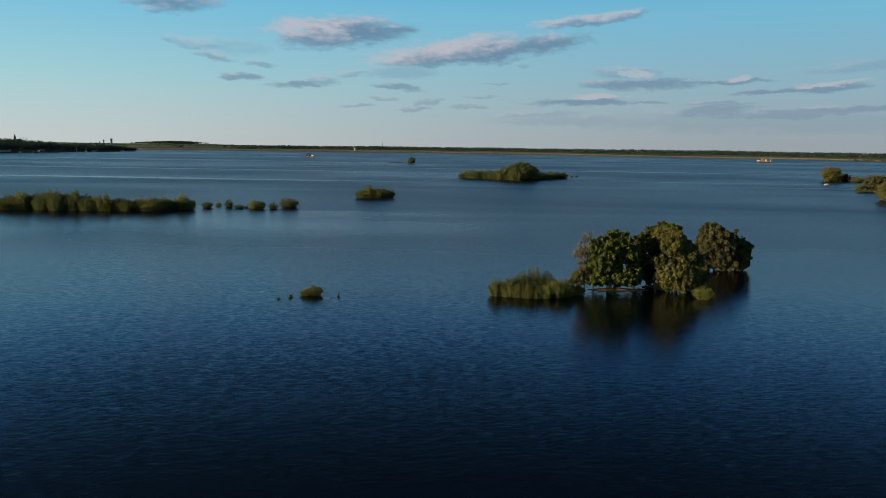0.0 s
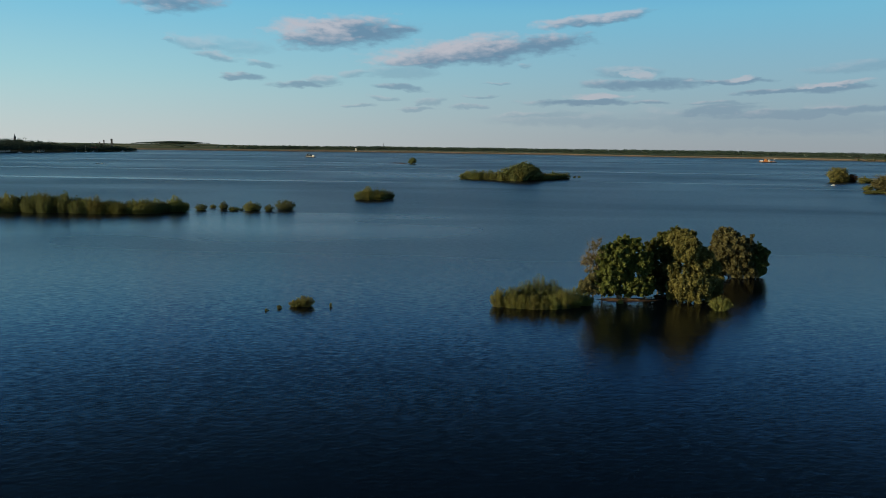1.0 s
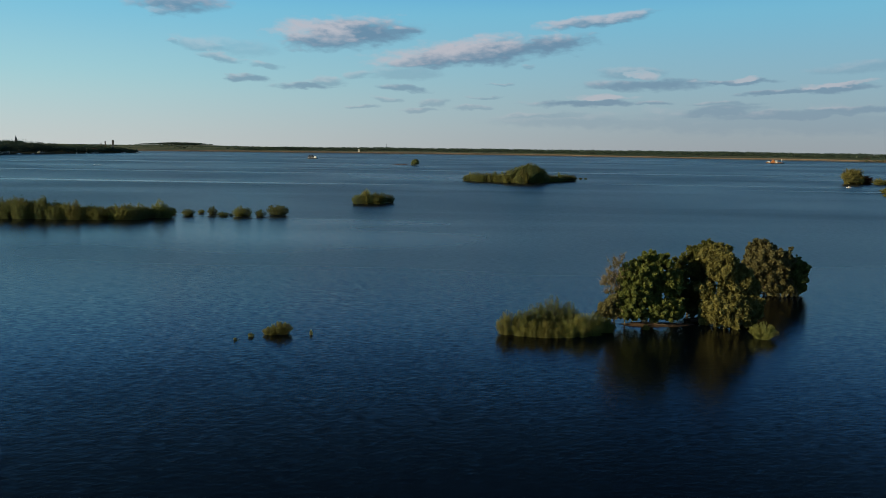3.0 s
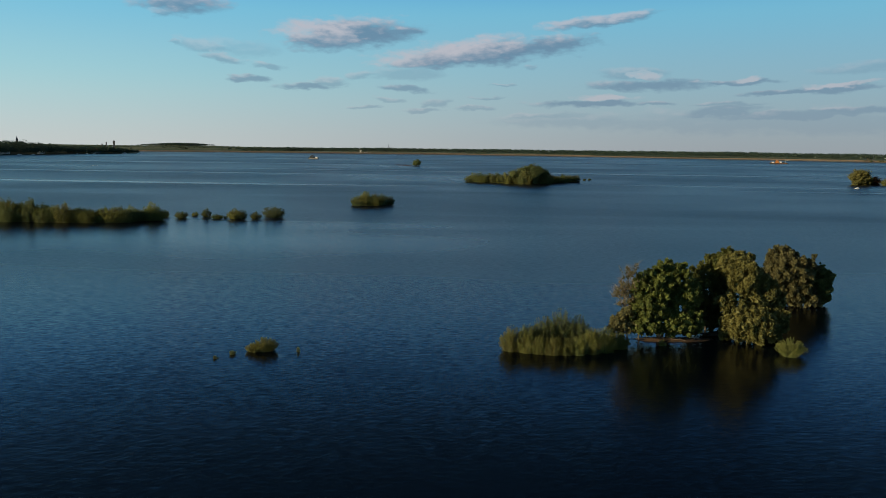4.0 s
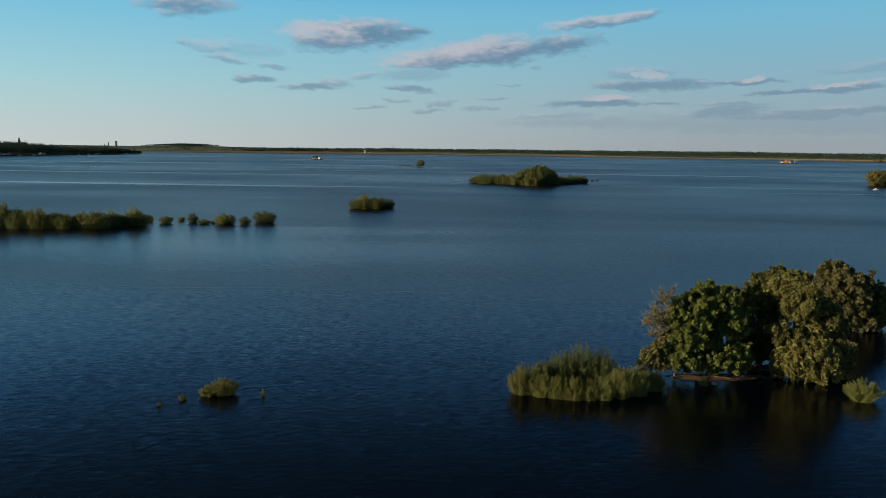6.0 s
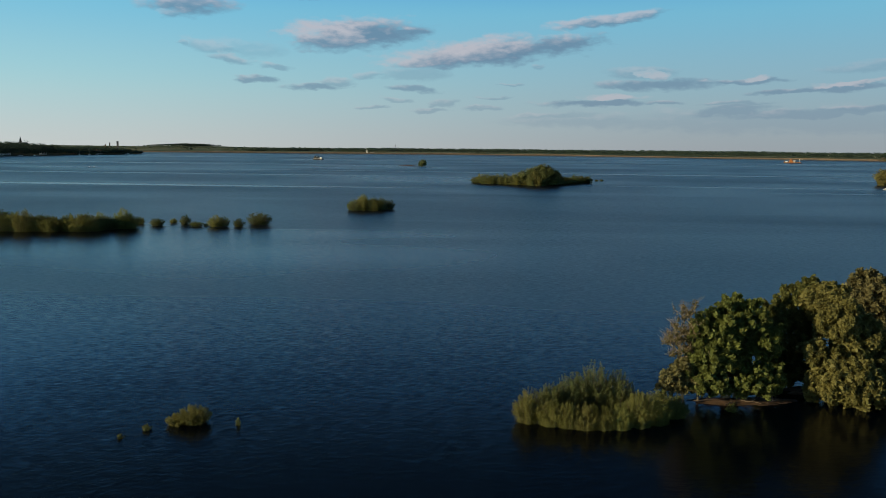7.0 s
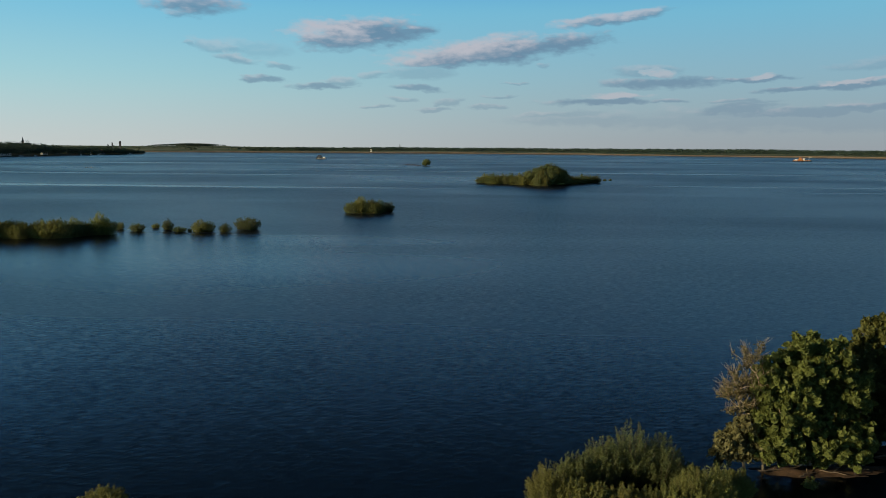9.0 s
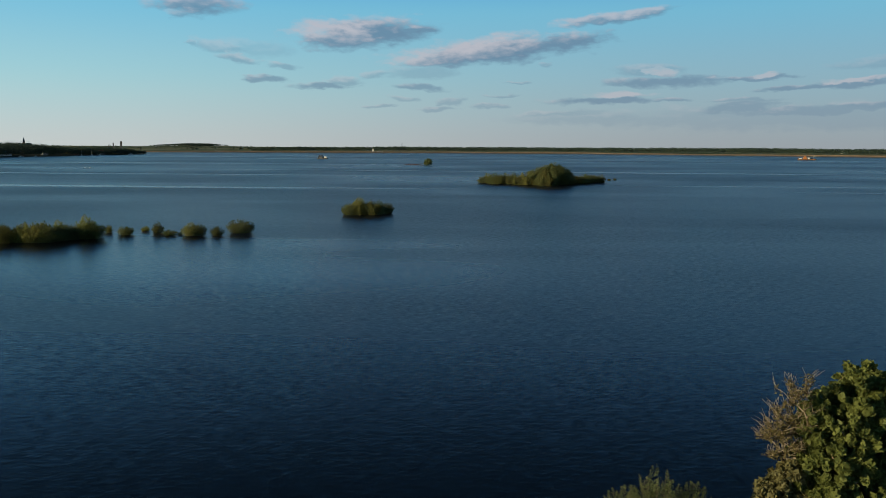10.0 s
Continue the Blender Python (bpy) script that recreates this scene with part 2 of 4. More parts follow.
def field_material():
    m, k = material("farmland")
    pos = k.add("ShaderNodeNewGeometry").outputs["Position"]
    cell = k.add("ShaderNodeTexVoronoi", {"Vector": k.stretch(pos, 0.0035, 0.0016, 1, 20), "Scale": 1.0, "Randomness": 0.85})
    tone = k.add("ShaderNodeSeparateXYZ", {0: cell.outputs["Color"]})
    col = k.mix(k.ramp(tone.outputs[0], 0.25, 0.8), (0.060, 0.090, 0.045, 1), (0.19, 0.195, 0.12, 1))
    col = k.mix(k.m("MULTIPLY", k.noise(pos, 0.02, 3.0), 0.5), col, (0.07, 0.08, 0.04, 1))
    bsdf = k.add("ShaderNodeBsdfPrincipled", {"Base Color": col, "Roughness": 0.95, "Specular IOR Level": 0.1})
    k.add("ShaderNodeOutputMaterial", {"Surface": bsdf})
    return m


WATER = water_material()
LEAF_GREEN = leaf_material("poplar_leaf", (0.108, 0.124, 0.033), (0.238, 0.258, 0.072))
LEAF_GOLD = leaf_material("golden_willow_leaf", (0.155, 0.145, 0.044), (0.310, 0.286, 0.100))
LEAF_OLIVE = leaf_material("olive_willow_leaf", (0.155, 0.146, 0.060), (0.310, 0.286, 0.128))
LEAF_DARK = leaf_material("alder_leaf", (0.104, 0.116, 0.034), (0.232, 0.240, 0.074))
LEAF_PALE = leaf_material("dry_leaf", (0.130, 0.115, 0.040), (0.270, 0.235, 0.095))
LEAF_SALLOW = leaf_material("sallow_leaf", (0.150, 0.160, 0.042), (0.340, 0.335, 0.110))
LEAF_BRUSH = leaf_material("brush_leaf", (0.105, 0.122, 0.045), (0.225, 0.245, 0.095))
LEAF_RUST = leaf_material("rusty_leaf", (0.080, 0.040, 0.018), (0.165, 0.085, 0.040))
LEAF_WOOD = leaf_material("woodland_leaf", (0.033, 0.055, 0.042), (0.072, 0.100, 0.070), 0.35)
BARK = rough_material("willow_bark", (0.055, 0.042, 0.030), (0.160, 0.125, 0.090), 3.0)
BARK_PALE = rough_material("bare_bark", (0.200, 0.155, 0.100), (0.420, 0.335, 0.225), 3.0)
MUD = rough_material("wet_mud", (0.030, 0.020, 0.013), (0.115, 0.070, 0.042), 1.2, 0.7, 0.8, 5.0)
DRIFT = rough_material("driftwood", (0.085, 0.062, 0.045), (0.210, 0.160, 0.115), 2.5)
STONE = rough_material("shore_stone", (0.160, 0.140, 0.120), (0.380, 0.340, 0.290), 2.0)
DAM = rough_material("dry_grass_dam", (0.150, 0.112, 0.076), (0.320, 0.230, 0.155), 0.02, 0.95, 0.1, 8.0)
RIPRAP = rough_material("dam_riprap", (0.070, 0.062, 0.052), (0.190, 0.160, 0.125), 0.06, 0.9, 0.3, 8.0)
EARTH = rough_material("shore_earth", (0.020, 0.028, 0.015), (0.045, 0.054, 0.028), 0.02, 0.95, 0.1, 8.0)
FIELD = field_material()
WALL_WHITE = rough_material("white_render", (0.62, 0.60, 0.56), (0.80, 0.78, 0.74), 0.5, 0.8, 0.05)
WALL_BRICK = rough_material("brick_wall", (0.200, 0.110, 0.075), (0.340, 0.200, 0.140), 0.6, 0.9, 0.1)
ROOF_RED = rough_material("red_roof", (0.160, 0.060, 0.040), (0.300, 0.130, 0.085), 0.6, 0.85, 0.1)
SLATE = rough_material("slate_roof", (0.030, 0.034, 0.036), (0.075, 0.080, 0.082), 0.6, 0.6, 0.1)
CONCRETE = rough_material("tower_concrete", (0.240, 0.190, 0.150), (0.380, 0.310, 0.250), 0.4, 0.9, 0.1)
STEEL_DARK = rough_material("dark_steel", (0.030, 0.032, 0.035), (0.080, 0.080, 0.080), 0.8, 0.55, 0.1)
STEEL_RUST = rough_material("orange_steel", (0.330, 0.120, 0.035), (0.520, 0.220, 0.070), 0.5, 0.6, 0.1)
PAINT_WHITE = rough_material("white_boat_paint", (0.68, 0.67, 0.64), (0.82, 0.81, 0.78), 0.8, 0.4, 0.03)
GLASS_DARK = rough_material("dark_window_glass", (0.015, 0.018, 0.022), (0.030, 0.034, 0.040), 0.5, 0.08, 0.0, 6.0, 0.5)


# ---- building helpers ----
def mesh_object(name, verts, quads, material_, parent=None, label="", smooth=False):
    """One mesh object out of arrays of corners and four-cornered faces."""
    verts, quads = np.asarray(verts, dtype=np.float32), np.asarray(quads, dtype=np.int32)
    me = bpy.data.meshes.new(name)
    me.vertices.add(len(verts))
    me.vertices.foreach_set("co", verts.ravel())
    me.loops.add(quads.size)
    me.loops.foreach_set("vertex_index", quads.ravel())
    me.polygons.add(len(quads))
    me.polygons.foreach_set("loop_start", np.arange(0, quads.size, 4, dtype=np.int32))
    if smooth:
        me.polygons.foreach_set("use_smooth", np.ones(len(quads), dtype=bool))
    me.update(calc_edges=True)
    me.materials.append(material_)
    ob = new(name, me)
    ob.parent = parent
    if label:
        tagged(ob, label)
    return ob


def part(name, bm, material_, parent=None, label=""):
    me = bpy.data.meshes.new(name)
    bm.to_mesh(me)
    bm.free()
    me.materials.append(material_)
    ob = new(name, me)
    ob.parent = parent
    if label:
        tagged(ob, label)
    return ob


def thing(name, m, label, category, group="", kind=""):
    ob = new(name)
    ob.matrix_basis = m
    return tagged(ob, label, category, group, kind)


def box(bm, x, y, z, sx, sy, sz, bevel=0.0, taper=1.0):
    """A block with its base centre at x, y, z; taper narrows its top."""
    made = bmesh.ops.create_cube(bm, size=1.0, matrix=Matrix.Translation((x, y, z + sz / 2)) @ Matrix.Diagonal((sx, sy, sz, 1)))
    for v in made["verts"]:
        if v.co.z > z + sz / 2:
            v.co.x, v.co.y = x + (v.co.x - x) * taper, y + (v.co.y - y) * taper
    if bevel:
        bmesh.ops.bevel(bm, geom=list({e for v in made["verts"] for e in v.link_edges}), offset=bevel, segments=2, affect="EDGES")
    return bm


def unit(v):
    return v / np.maximum(np.linalg.norm(v, axis=-1, keepdims=True), 1e-6)


def leaves(centres, outward, length, width, rng, loose=0.8, hang=0.0):
    """Rhombic leaves round the centres, facing roughly outward. Returns corners and faces."""
    n = len(centres)
    nor = unit(outward + loose * rng.normal(size=(n, 3)) + np.array([0, 0, 0.15]))
    along = rng.normal(size=(n, 3))
    along[:, 2] -= hang
    t = unit(along - nor * np.sum(along * nor, axis=1, keepdims=True))
    b = np.cross(nor, t)
    size = rng.uniform(0.65, 1.25, size=(n, 1))
    l, w = t * length * size / 2, b * width * size / 2
    curl = nor * length * 0.12 * size
    v = np.stack([centres - l - curl, centres + w, centres + l - curl, centres - w], axis=1).reshape(-1, 3)
    return v, np.arange(4 * n).reshape(-1, 4)


def tubes(paths, sides=6):
    """Tapered tubes along paths of (points, radii). Returns corners and faces."""
    vs, fs, at = [], [], 0
    ang = np.linspace(0, 2 * math.pi, sides, endpoint=False)
    for pts, rad in paths:
        pts, rad = np.asarray(pts, dtype=float), np.asarray(rad, dtype=float)
        way = unit(np.gradient(pts, axis=0))
        ref = np.where(np.abs(way[:, 2:3]) > 0.9, np.array([[1.0, 0, 0]]), np.array([[0, 0, 1.0]]))
        u = unit(np.cross(way, ref))
        w = np.cross(way, u)
        ring = pts[:, None, :] + rad[:, None, None] * (np.cos(ang)[None, :, None] * u[:, None, :] + np.sin(ang)[None, :, None] * w[:, None, :])
        k = len(pts)
        vs.append(ring.reshape(-1, 3))
        i, j = np.meshgrid(np.arange(k - 1), np.arange(sides), indexing="ij")
        q = np.stack([i * sides + j, i * sides + (j + 1) % sides, (i + 1) * sides + (j + 1) % sides, (i + 1) * sides + j], axis=-1).reshape(-1, 4)
        fs.append(q + at)
        at += k * sides
    return np.concatenate(vs), np.concatenate(fs)


def grow(roots, tips, rng, wander=0.12, thin=0.018, power=0.5):
    """A skeleton that joins every tip to the nearest wood nearer the root. Returns paths for tubes(), thickest first."""
    nodes, parent = [], []
    for root in roots:
        for i, p in enumerate(root):
            nodes.append(np.array(p, dtype=float))
            parent.append(-1 if i == 0 else len(nodes) - 2)
    base = np.mean([r[0] for r in roots], axis=0)
    order = np.argsort(np.linalg.norm(tips - base, axis=1))
    for ti in order:
        tip = tips[ti]
        arr = np.array(nodes)
        d = np.linalg.norm(arr - tip, axis=1) + 1.3 * np.maximum(arr[:, 2] - tip[2] + 0.15 * np.linalg.norm(arr[:, :2] - tip[:2], axis=1), 0)
        j = int(np.argmin(d))
        a, steps = nodes[j], max(2, int(np.linalg.norm(tip - nodes[j]) / 0.6))
        prev = j
        for s in range(1, steps + 1):
            f = s / steps
            p = a + (tip - a) * f + np.array([0, 0, 1.0]) * 0.12 * np.linalg.norm(tip - a) * math.sin(math.pi * f)
            if s < steps:
                p = p + rng.normal(size=3) * wander * min(1.0, np.linalg.norm(tip - a) * 0.4)
            nodes.append(p)
            parent.append(prev)
            prev = len(nodes) - 1
    load = np.zeros(len(nodes))
    kids = [[] for _ in nodes]
    for i in range(len(nodes) - 1, -1, -1):
        load[i] += 1.0 if not kids[i] else 0.0
        if parent[i] >= 0:
            kids[parent[i]].append(i)
            load[parent[i]] += load[i]
    rad = thin * load ** power
    paths = []
    starts = [i for i, p in enumerate(parent) if p < 0]
    stack = [(i, None) for i in starts]
    while stack:
        i, frm = stack.pop()
        pts, rr = ([nodes[frm]], [rad[i]]) if frm is not None else ([], [])
        while True:
            pts.append(nodes[i])
            rr.append(rad[i])
            if not kids[i]:
                break
            main = max(kids[i], key=lambda c: load[c])
            stack += [(c, i) for c in kids[i] if c != main]
            i = main
        if len(pts) > 1:
            paths.append((pts, rr))
    return paths


def lobed_tree(name, place, label, lobes, leaf, bark, seed, clusters, per, size, spread=0.55, hang=0.0, stems=((0, 0),), wood=0.018,
               loose=0.8, group="", turn=0.0, slim=0.62, leader=None, wander=0.1, sprays=0):
    """A tree whose crown fills lobes (x, y, z, radius, height radius) with twig ends that carry leaves."""
    rng = np.random.default_rng(seed)
    root = thing(name, pose(*place, 0, 0, turn), label, "tree", group)
    lob = np.array(lobes, dtype=float) * np.array([1, 1, 1, 0.88, 0.88])
    vol = lob[:, 3] ** 2 * lob[:, 4]
    pick = rng.choice(len(lob), size=clusters, p=vol ** 0.8 / np.sum(vol ** 0.8))
    d = unit(rng.normal(size=(clusters, 3)))
    r = rng.uniform(0.2, 1.0, size=(clusters, 1)) ** 0.5
    rad = np.stack([lob[pick, 3], lob[pick, 3] * 0.95, lob[pick, 4]], axis=1)
    tips = lob[pick, :3] + d * r * rad + rng.normal(size=(clusters, 3)) * 0.16 * lob[pick, 3:4] ** 0.5
    tips[:, 2] = np.maximum(tips[:, 2], 0.35)
    mid = np.average(lob[:, :3], axis=0, weights=vol)
    roots = []
    for sx, sy in stems:
        top = np.array(leader, dtype=float) if leader else mid * 0.75 + np.array([sx * 1.5, sy * 1.5, 0])
        roots.append([np.array([sx, sy, -0.6]) + (top - np.array([sx, sy, -0.6])) * f + np.array([0, 0, 0.0]) + rng.normal(size=3) * 0.08 * (f > 0) for f in np.linspace(0, 1, 6)])
    paths = grow(roots, tips, rng, wander, thin=wood)
    for i in range(clusters if sprays else 0):
        for _ in range(sprays):
            way = unit(np.array([0, 0, 0.8]) + d[i] * np.array([0.6, 0.6, 0.2]) + rng.normal(size=3) * 0.4)
            long = rng.uniform(0.5, 1.0)
            paths.append(([tips[i], tips[i] + way * long * 0.5 + rng.normal(size=3) * 0.03, tips[i] + way * long], (0.009, 0.007, 0.004)))
    v, f = tubes(paths, 6)
    mesh_object("trunk", v, f, bark, root, smooth=True)
    which = np.repeat(np.arange(clusters), per)
    off = np.clip(rng.normal(size=(len(which), 3)), -1.6, 1.6) * spread * rng.uniform(0.5, 1.2, size=(clusters, 1))[which]
    spray = unit(d * 0.6 + np.array([0, 0, 0.75 if hang == 0 else -0.6]) + rng.normal(size=(clusters, 3)) * 0.3)
    off = off * 0.8 + spray[which] * rng.normal(size=(len(which), 1)) * spread * 0.85
    off[:, 2] = off[:, 2] * 0.9 - hang * np.abs(rng.normal(size=len(which)))
    cen = tips[which] + off
    cen[:, 2] = np.maximum(cen[:, 2], 0.12)
    out = unit(unit(d)[which] * 0.7 + unit(off) * 0.7)
    v, f = leaves(cen, out, size, size * slim, rng, loose, hang)
    mesh_object("crown", v, f, leaf, root)
    return root


def plume_shrub(name, place, label, radius, height, leaf, bark, seed, stems, per, size, group="", category="shrub", slim=0.42, lean=0.55, low=0.12, plume=0.26):
    """A many-stemmed shrub: stems rise and lean out from the base, each a tapering plume of leaves."""
    rng = np.random.default_rng(seed)
    root = thing(name, pose(*place), label, category, group)
    a, rr = rng.uniform(0, 2 * math.pi, stems), np.sqrt(rng.uniform(0, 1, stems))
    foot = np.stack([np.cos(a) * rr, np.sin(a) * rr], axis=1) * radius * (1 - lean)
    head = np.stack([np.cos(a) * rr, np.sin(a) * rr], axis=1) * radius * 0.98
    top = height * (1.0 - 0.55 * rr ** 2.4) * rng.uniform(0.66, 1.12, stems)
    p0 = np.column_stack([foot, np.full(stems, -0.4)])
    p2 = np.column_stack([head, top])
    p1 = np.column_stack([(foot + (head - foot) * 0.45), top * 0.6])
    f = np.linspace(0, 1, 5)[:, None]
    paths = [((1 - f) ** 2 * p0[i] + 2 * f * (1 - f) * p1[i] + f ** 2 * p2[i], np.linspace(0.016, 0.004, 5) * height ** 0.5) for i in range(0, stems, 3)]
    v, q = tubes(paths, 4)
    mesh_object("stem", v, q, bark, root)
    which = np.repeat(np.arange(stems), per)
    s = rng.uniform(low, 1.0, len(which))[:, None]
    axis = (1 - s) ** 2 * p0[which] + 2 * s * (1 - s) * p1[which] + s ** 2 * p2[which]
    fat = plume * height ** 0.6 * np.sin(np.clip(1.06 - s, 0, 1) * math.pi * 0.62) ** 0.8
    off = unit(rng.normal(size=(len(which), 3))) * fat * rng.uniform(0.3, 1.0, (len(which), 1))
    cen = axis + off
    cen[:, 2] = np.maximum(cen[:, 2], 0.03)
    out = unit(unit(off) * 0.8 + unit(p2[which] * np.array([1, 1, 0.4])) * 0.6)
    v, q = leaves(cen, out, size, size * slim, rng, 0.75, -0.9)
    mesh_object("foliage", v, q, leaf, root)
    return root


# ---- water and land ----
def water_sheet():
    n = 12
    g = np.linspace(-7000, 7000, n + 1)
    x, y = np.meshgrid(g, g, indexing="ij")
    v = np.column_stack([x.ravel(), y.ravel(), np.zeros(x.size)])
    i, j = np.meshgrid(np.arange(n), np.arange(n), indexing="ij")
    q = np.stack([i * (n + 1) + j, (i + 1) * (n + 1) + j, (i + 1) * (n + 1) + j + 1, i * (n + 1) + j + 1], axis=-1).reshape(-1, 4)
    ob = mesh_object("water", v, q, WATER)
    tagged(ob, "dark blue rippled lake water at evening", "water", kind="structure")


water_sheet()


def strip_land(name, xs, line, profile, material_, label, category="ground", kind="structure"):
    """Land that follows a shoreline: profile gives (distance behind the line, height)."""
    xs = np.asarray(xs)
    rows = []
    for back, z in profile:
        wob = np.array([noise.noise(Vector((x * 0.004, back * 0.003, 1.7))) for x in xs])
        rows.append(np.column_stack([xs, line(xs) + back, z + wob * min(abs(z), 4) * 0.35 + (0 if z > 0 else 0) * xs]))
    v = np.concatenate(rows)
    n, k = len(xs), len(profile)
    i, j = np.meshgrid(np.arange(k - 1), np.arange(n - 1), indexing="ij")
    q = np.stack([i * n + j, i * n + j + 1, (i + 1) * n + j + 1, (i + 1) * n + j], axis=-1).reshape(-1, 4)
    ob = mesh_object(name, v, q, material_, smooth=True)
    return tagged(ob, label, category, kind=kind)


def dam_line(x):
    return np.interp(x, [-2600, -830, -600, -85, 280, 570, 816, 1006, 1500, 2600], [1750, 2030, 2160, 2330, 2340, 2220, 2110, 1985, 1650, 1100])


XS = np.linspace(-2600, 2600, 160)
strip_land("dam", XS, dam_line, [(-6, -1.0), (0, 0.4), (9, 1.9)], RIPRAP, "grey stone facing along the foot of the dam", "dam")
strip_land("embankment", XS, dam_line, [(8.6, 1.7), (15, 4.2), (20, 4.4), (30, 3.0), (60, 2.6)], DAM, "long low dam covered in dry tan grass", "dam")


def land_height(x, y):
    """Low country behind the dam, with a wooded rise to the north-west."""
    back = np.clip((y - dam_line(x)) / 2500, 0, 1)
    z = 2.5 + 2.0 * back
    z = z + 9 * np.exp(-((x + 1505) / 190) ** 2 - ((y - 4100) / 420) ** 2)
    z = z + 3 * np.exp(-((x + 1000) / 500) ** 2 - ((y - 4300) / 500) ** 2)
    return z


def far_land():
    n, k = 130, 36
    xs = np.linspace(-4200, 4200, n)
    f = np.linspace(0, 1, k)
    x = np.repeat(xs[None, :], k, axis=0)
    y0 = dam_line(xs) + 45
    y = y0[None, :] + (6500 - y0[None, :]) * f[:, None] ** 1.3
    v = np.column_stack([x.ravel(), y.ravel(), land_height(x, y).ravel()])
    i, j = np.meshgrid(np.arange(k - 1), np.arange(n - 1), indexing="ij")
    q = np.stack([i * n + j, i * n + j + 1, (i + 1) * n + j + 1, (i + 1) * n + j], axis=-1).reshape(-1, 4)
    tagged(mesh_object("ground", v, q, FIELD, smooth=True), "distant farmland behind the dam", "ground", kind="structure")


far_land()


def headland_shore(y):
    return np.interp(y, [500, 1000, 1255, 1340, 1460, 1573, 1700, 1760, 1790], [-640, -735, -752, -746, -732, -712, -708, -735, -800])


def headland_height(x, y):
    d = headland_shore(y) - x
    z = np.clip(d, -12, 12) * 0.09 + 5.5 * np.clip((d - 30) / 220, 0, 1) * np.clip((1760 - y) / 260, 0.1, 1)
    return z


def headland():
    n, k = 60, 40
    ys = np.linspace(500, 1785, n)
    d = np.linspace(-12, 1100, k) ** 1.0
    y = np.repeat(ys[None, :], k, axis=0)
    x = headland_shore(ys)[None, :] - np.concatenate([np.linspace(-12, 40, 12), np.linspace(60, 1400, k - 12)])[:, None]
    v = np.column_stack([x.ravel(), y.ravel(), headland_height(x, y).ravel()])
    i, j = np.meshgrid(np.arange(k - 1), np.arange(n - 1), indexing="ij")
    q = np.stack([i * n + j, (i + 1) * n + j, (i + 1) * n + j + 1, i * n + j + 1], axis=-1).reshape(-1, 4)
    tagged(mesh_object("headland", v, q, EARTH, smooth=True), "low wooded headland with a grassy shore", "ground", kind="structure")


headland()


def woodland(name, xs, ys, zs, heights, label, seed, per=46, leaf=None, size=2.3):
    """Far trees, each a lumpy crown of leaf clumps on the ground."""
    rng = np.random.default_rng(seed)
    n = len(xs)
    which = np.repeat(np.arange(n), per)
    d = unit(rng.normal(size=(n * per, 3)))
    d[:, 2] = np.where(d[:, 2] < -0.5, -d[:, 2], d[:, 2])
    w = heights * rng.uniform(0.42, 0.66, n)
    lump = rng.uniform(0.78, 1.02, n * per)
    cen = np.column_stack([xs[which] + d[:, 0] * w[which] * lump, ys[which] + d[:, 1] * w[which] * lump,
                           zs[which] + heights[which] * (0.54 + 0.46 * d[:, 2] * lump)])
    v, q = leaves(cen, d, size, size * 0.85, rng, 0.45)
    ob = mesh_object(name, v, q, leaf or LEAF_WOOD)
    return tagged(ob, label, "woodland", kind="stuff")


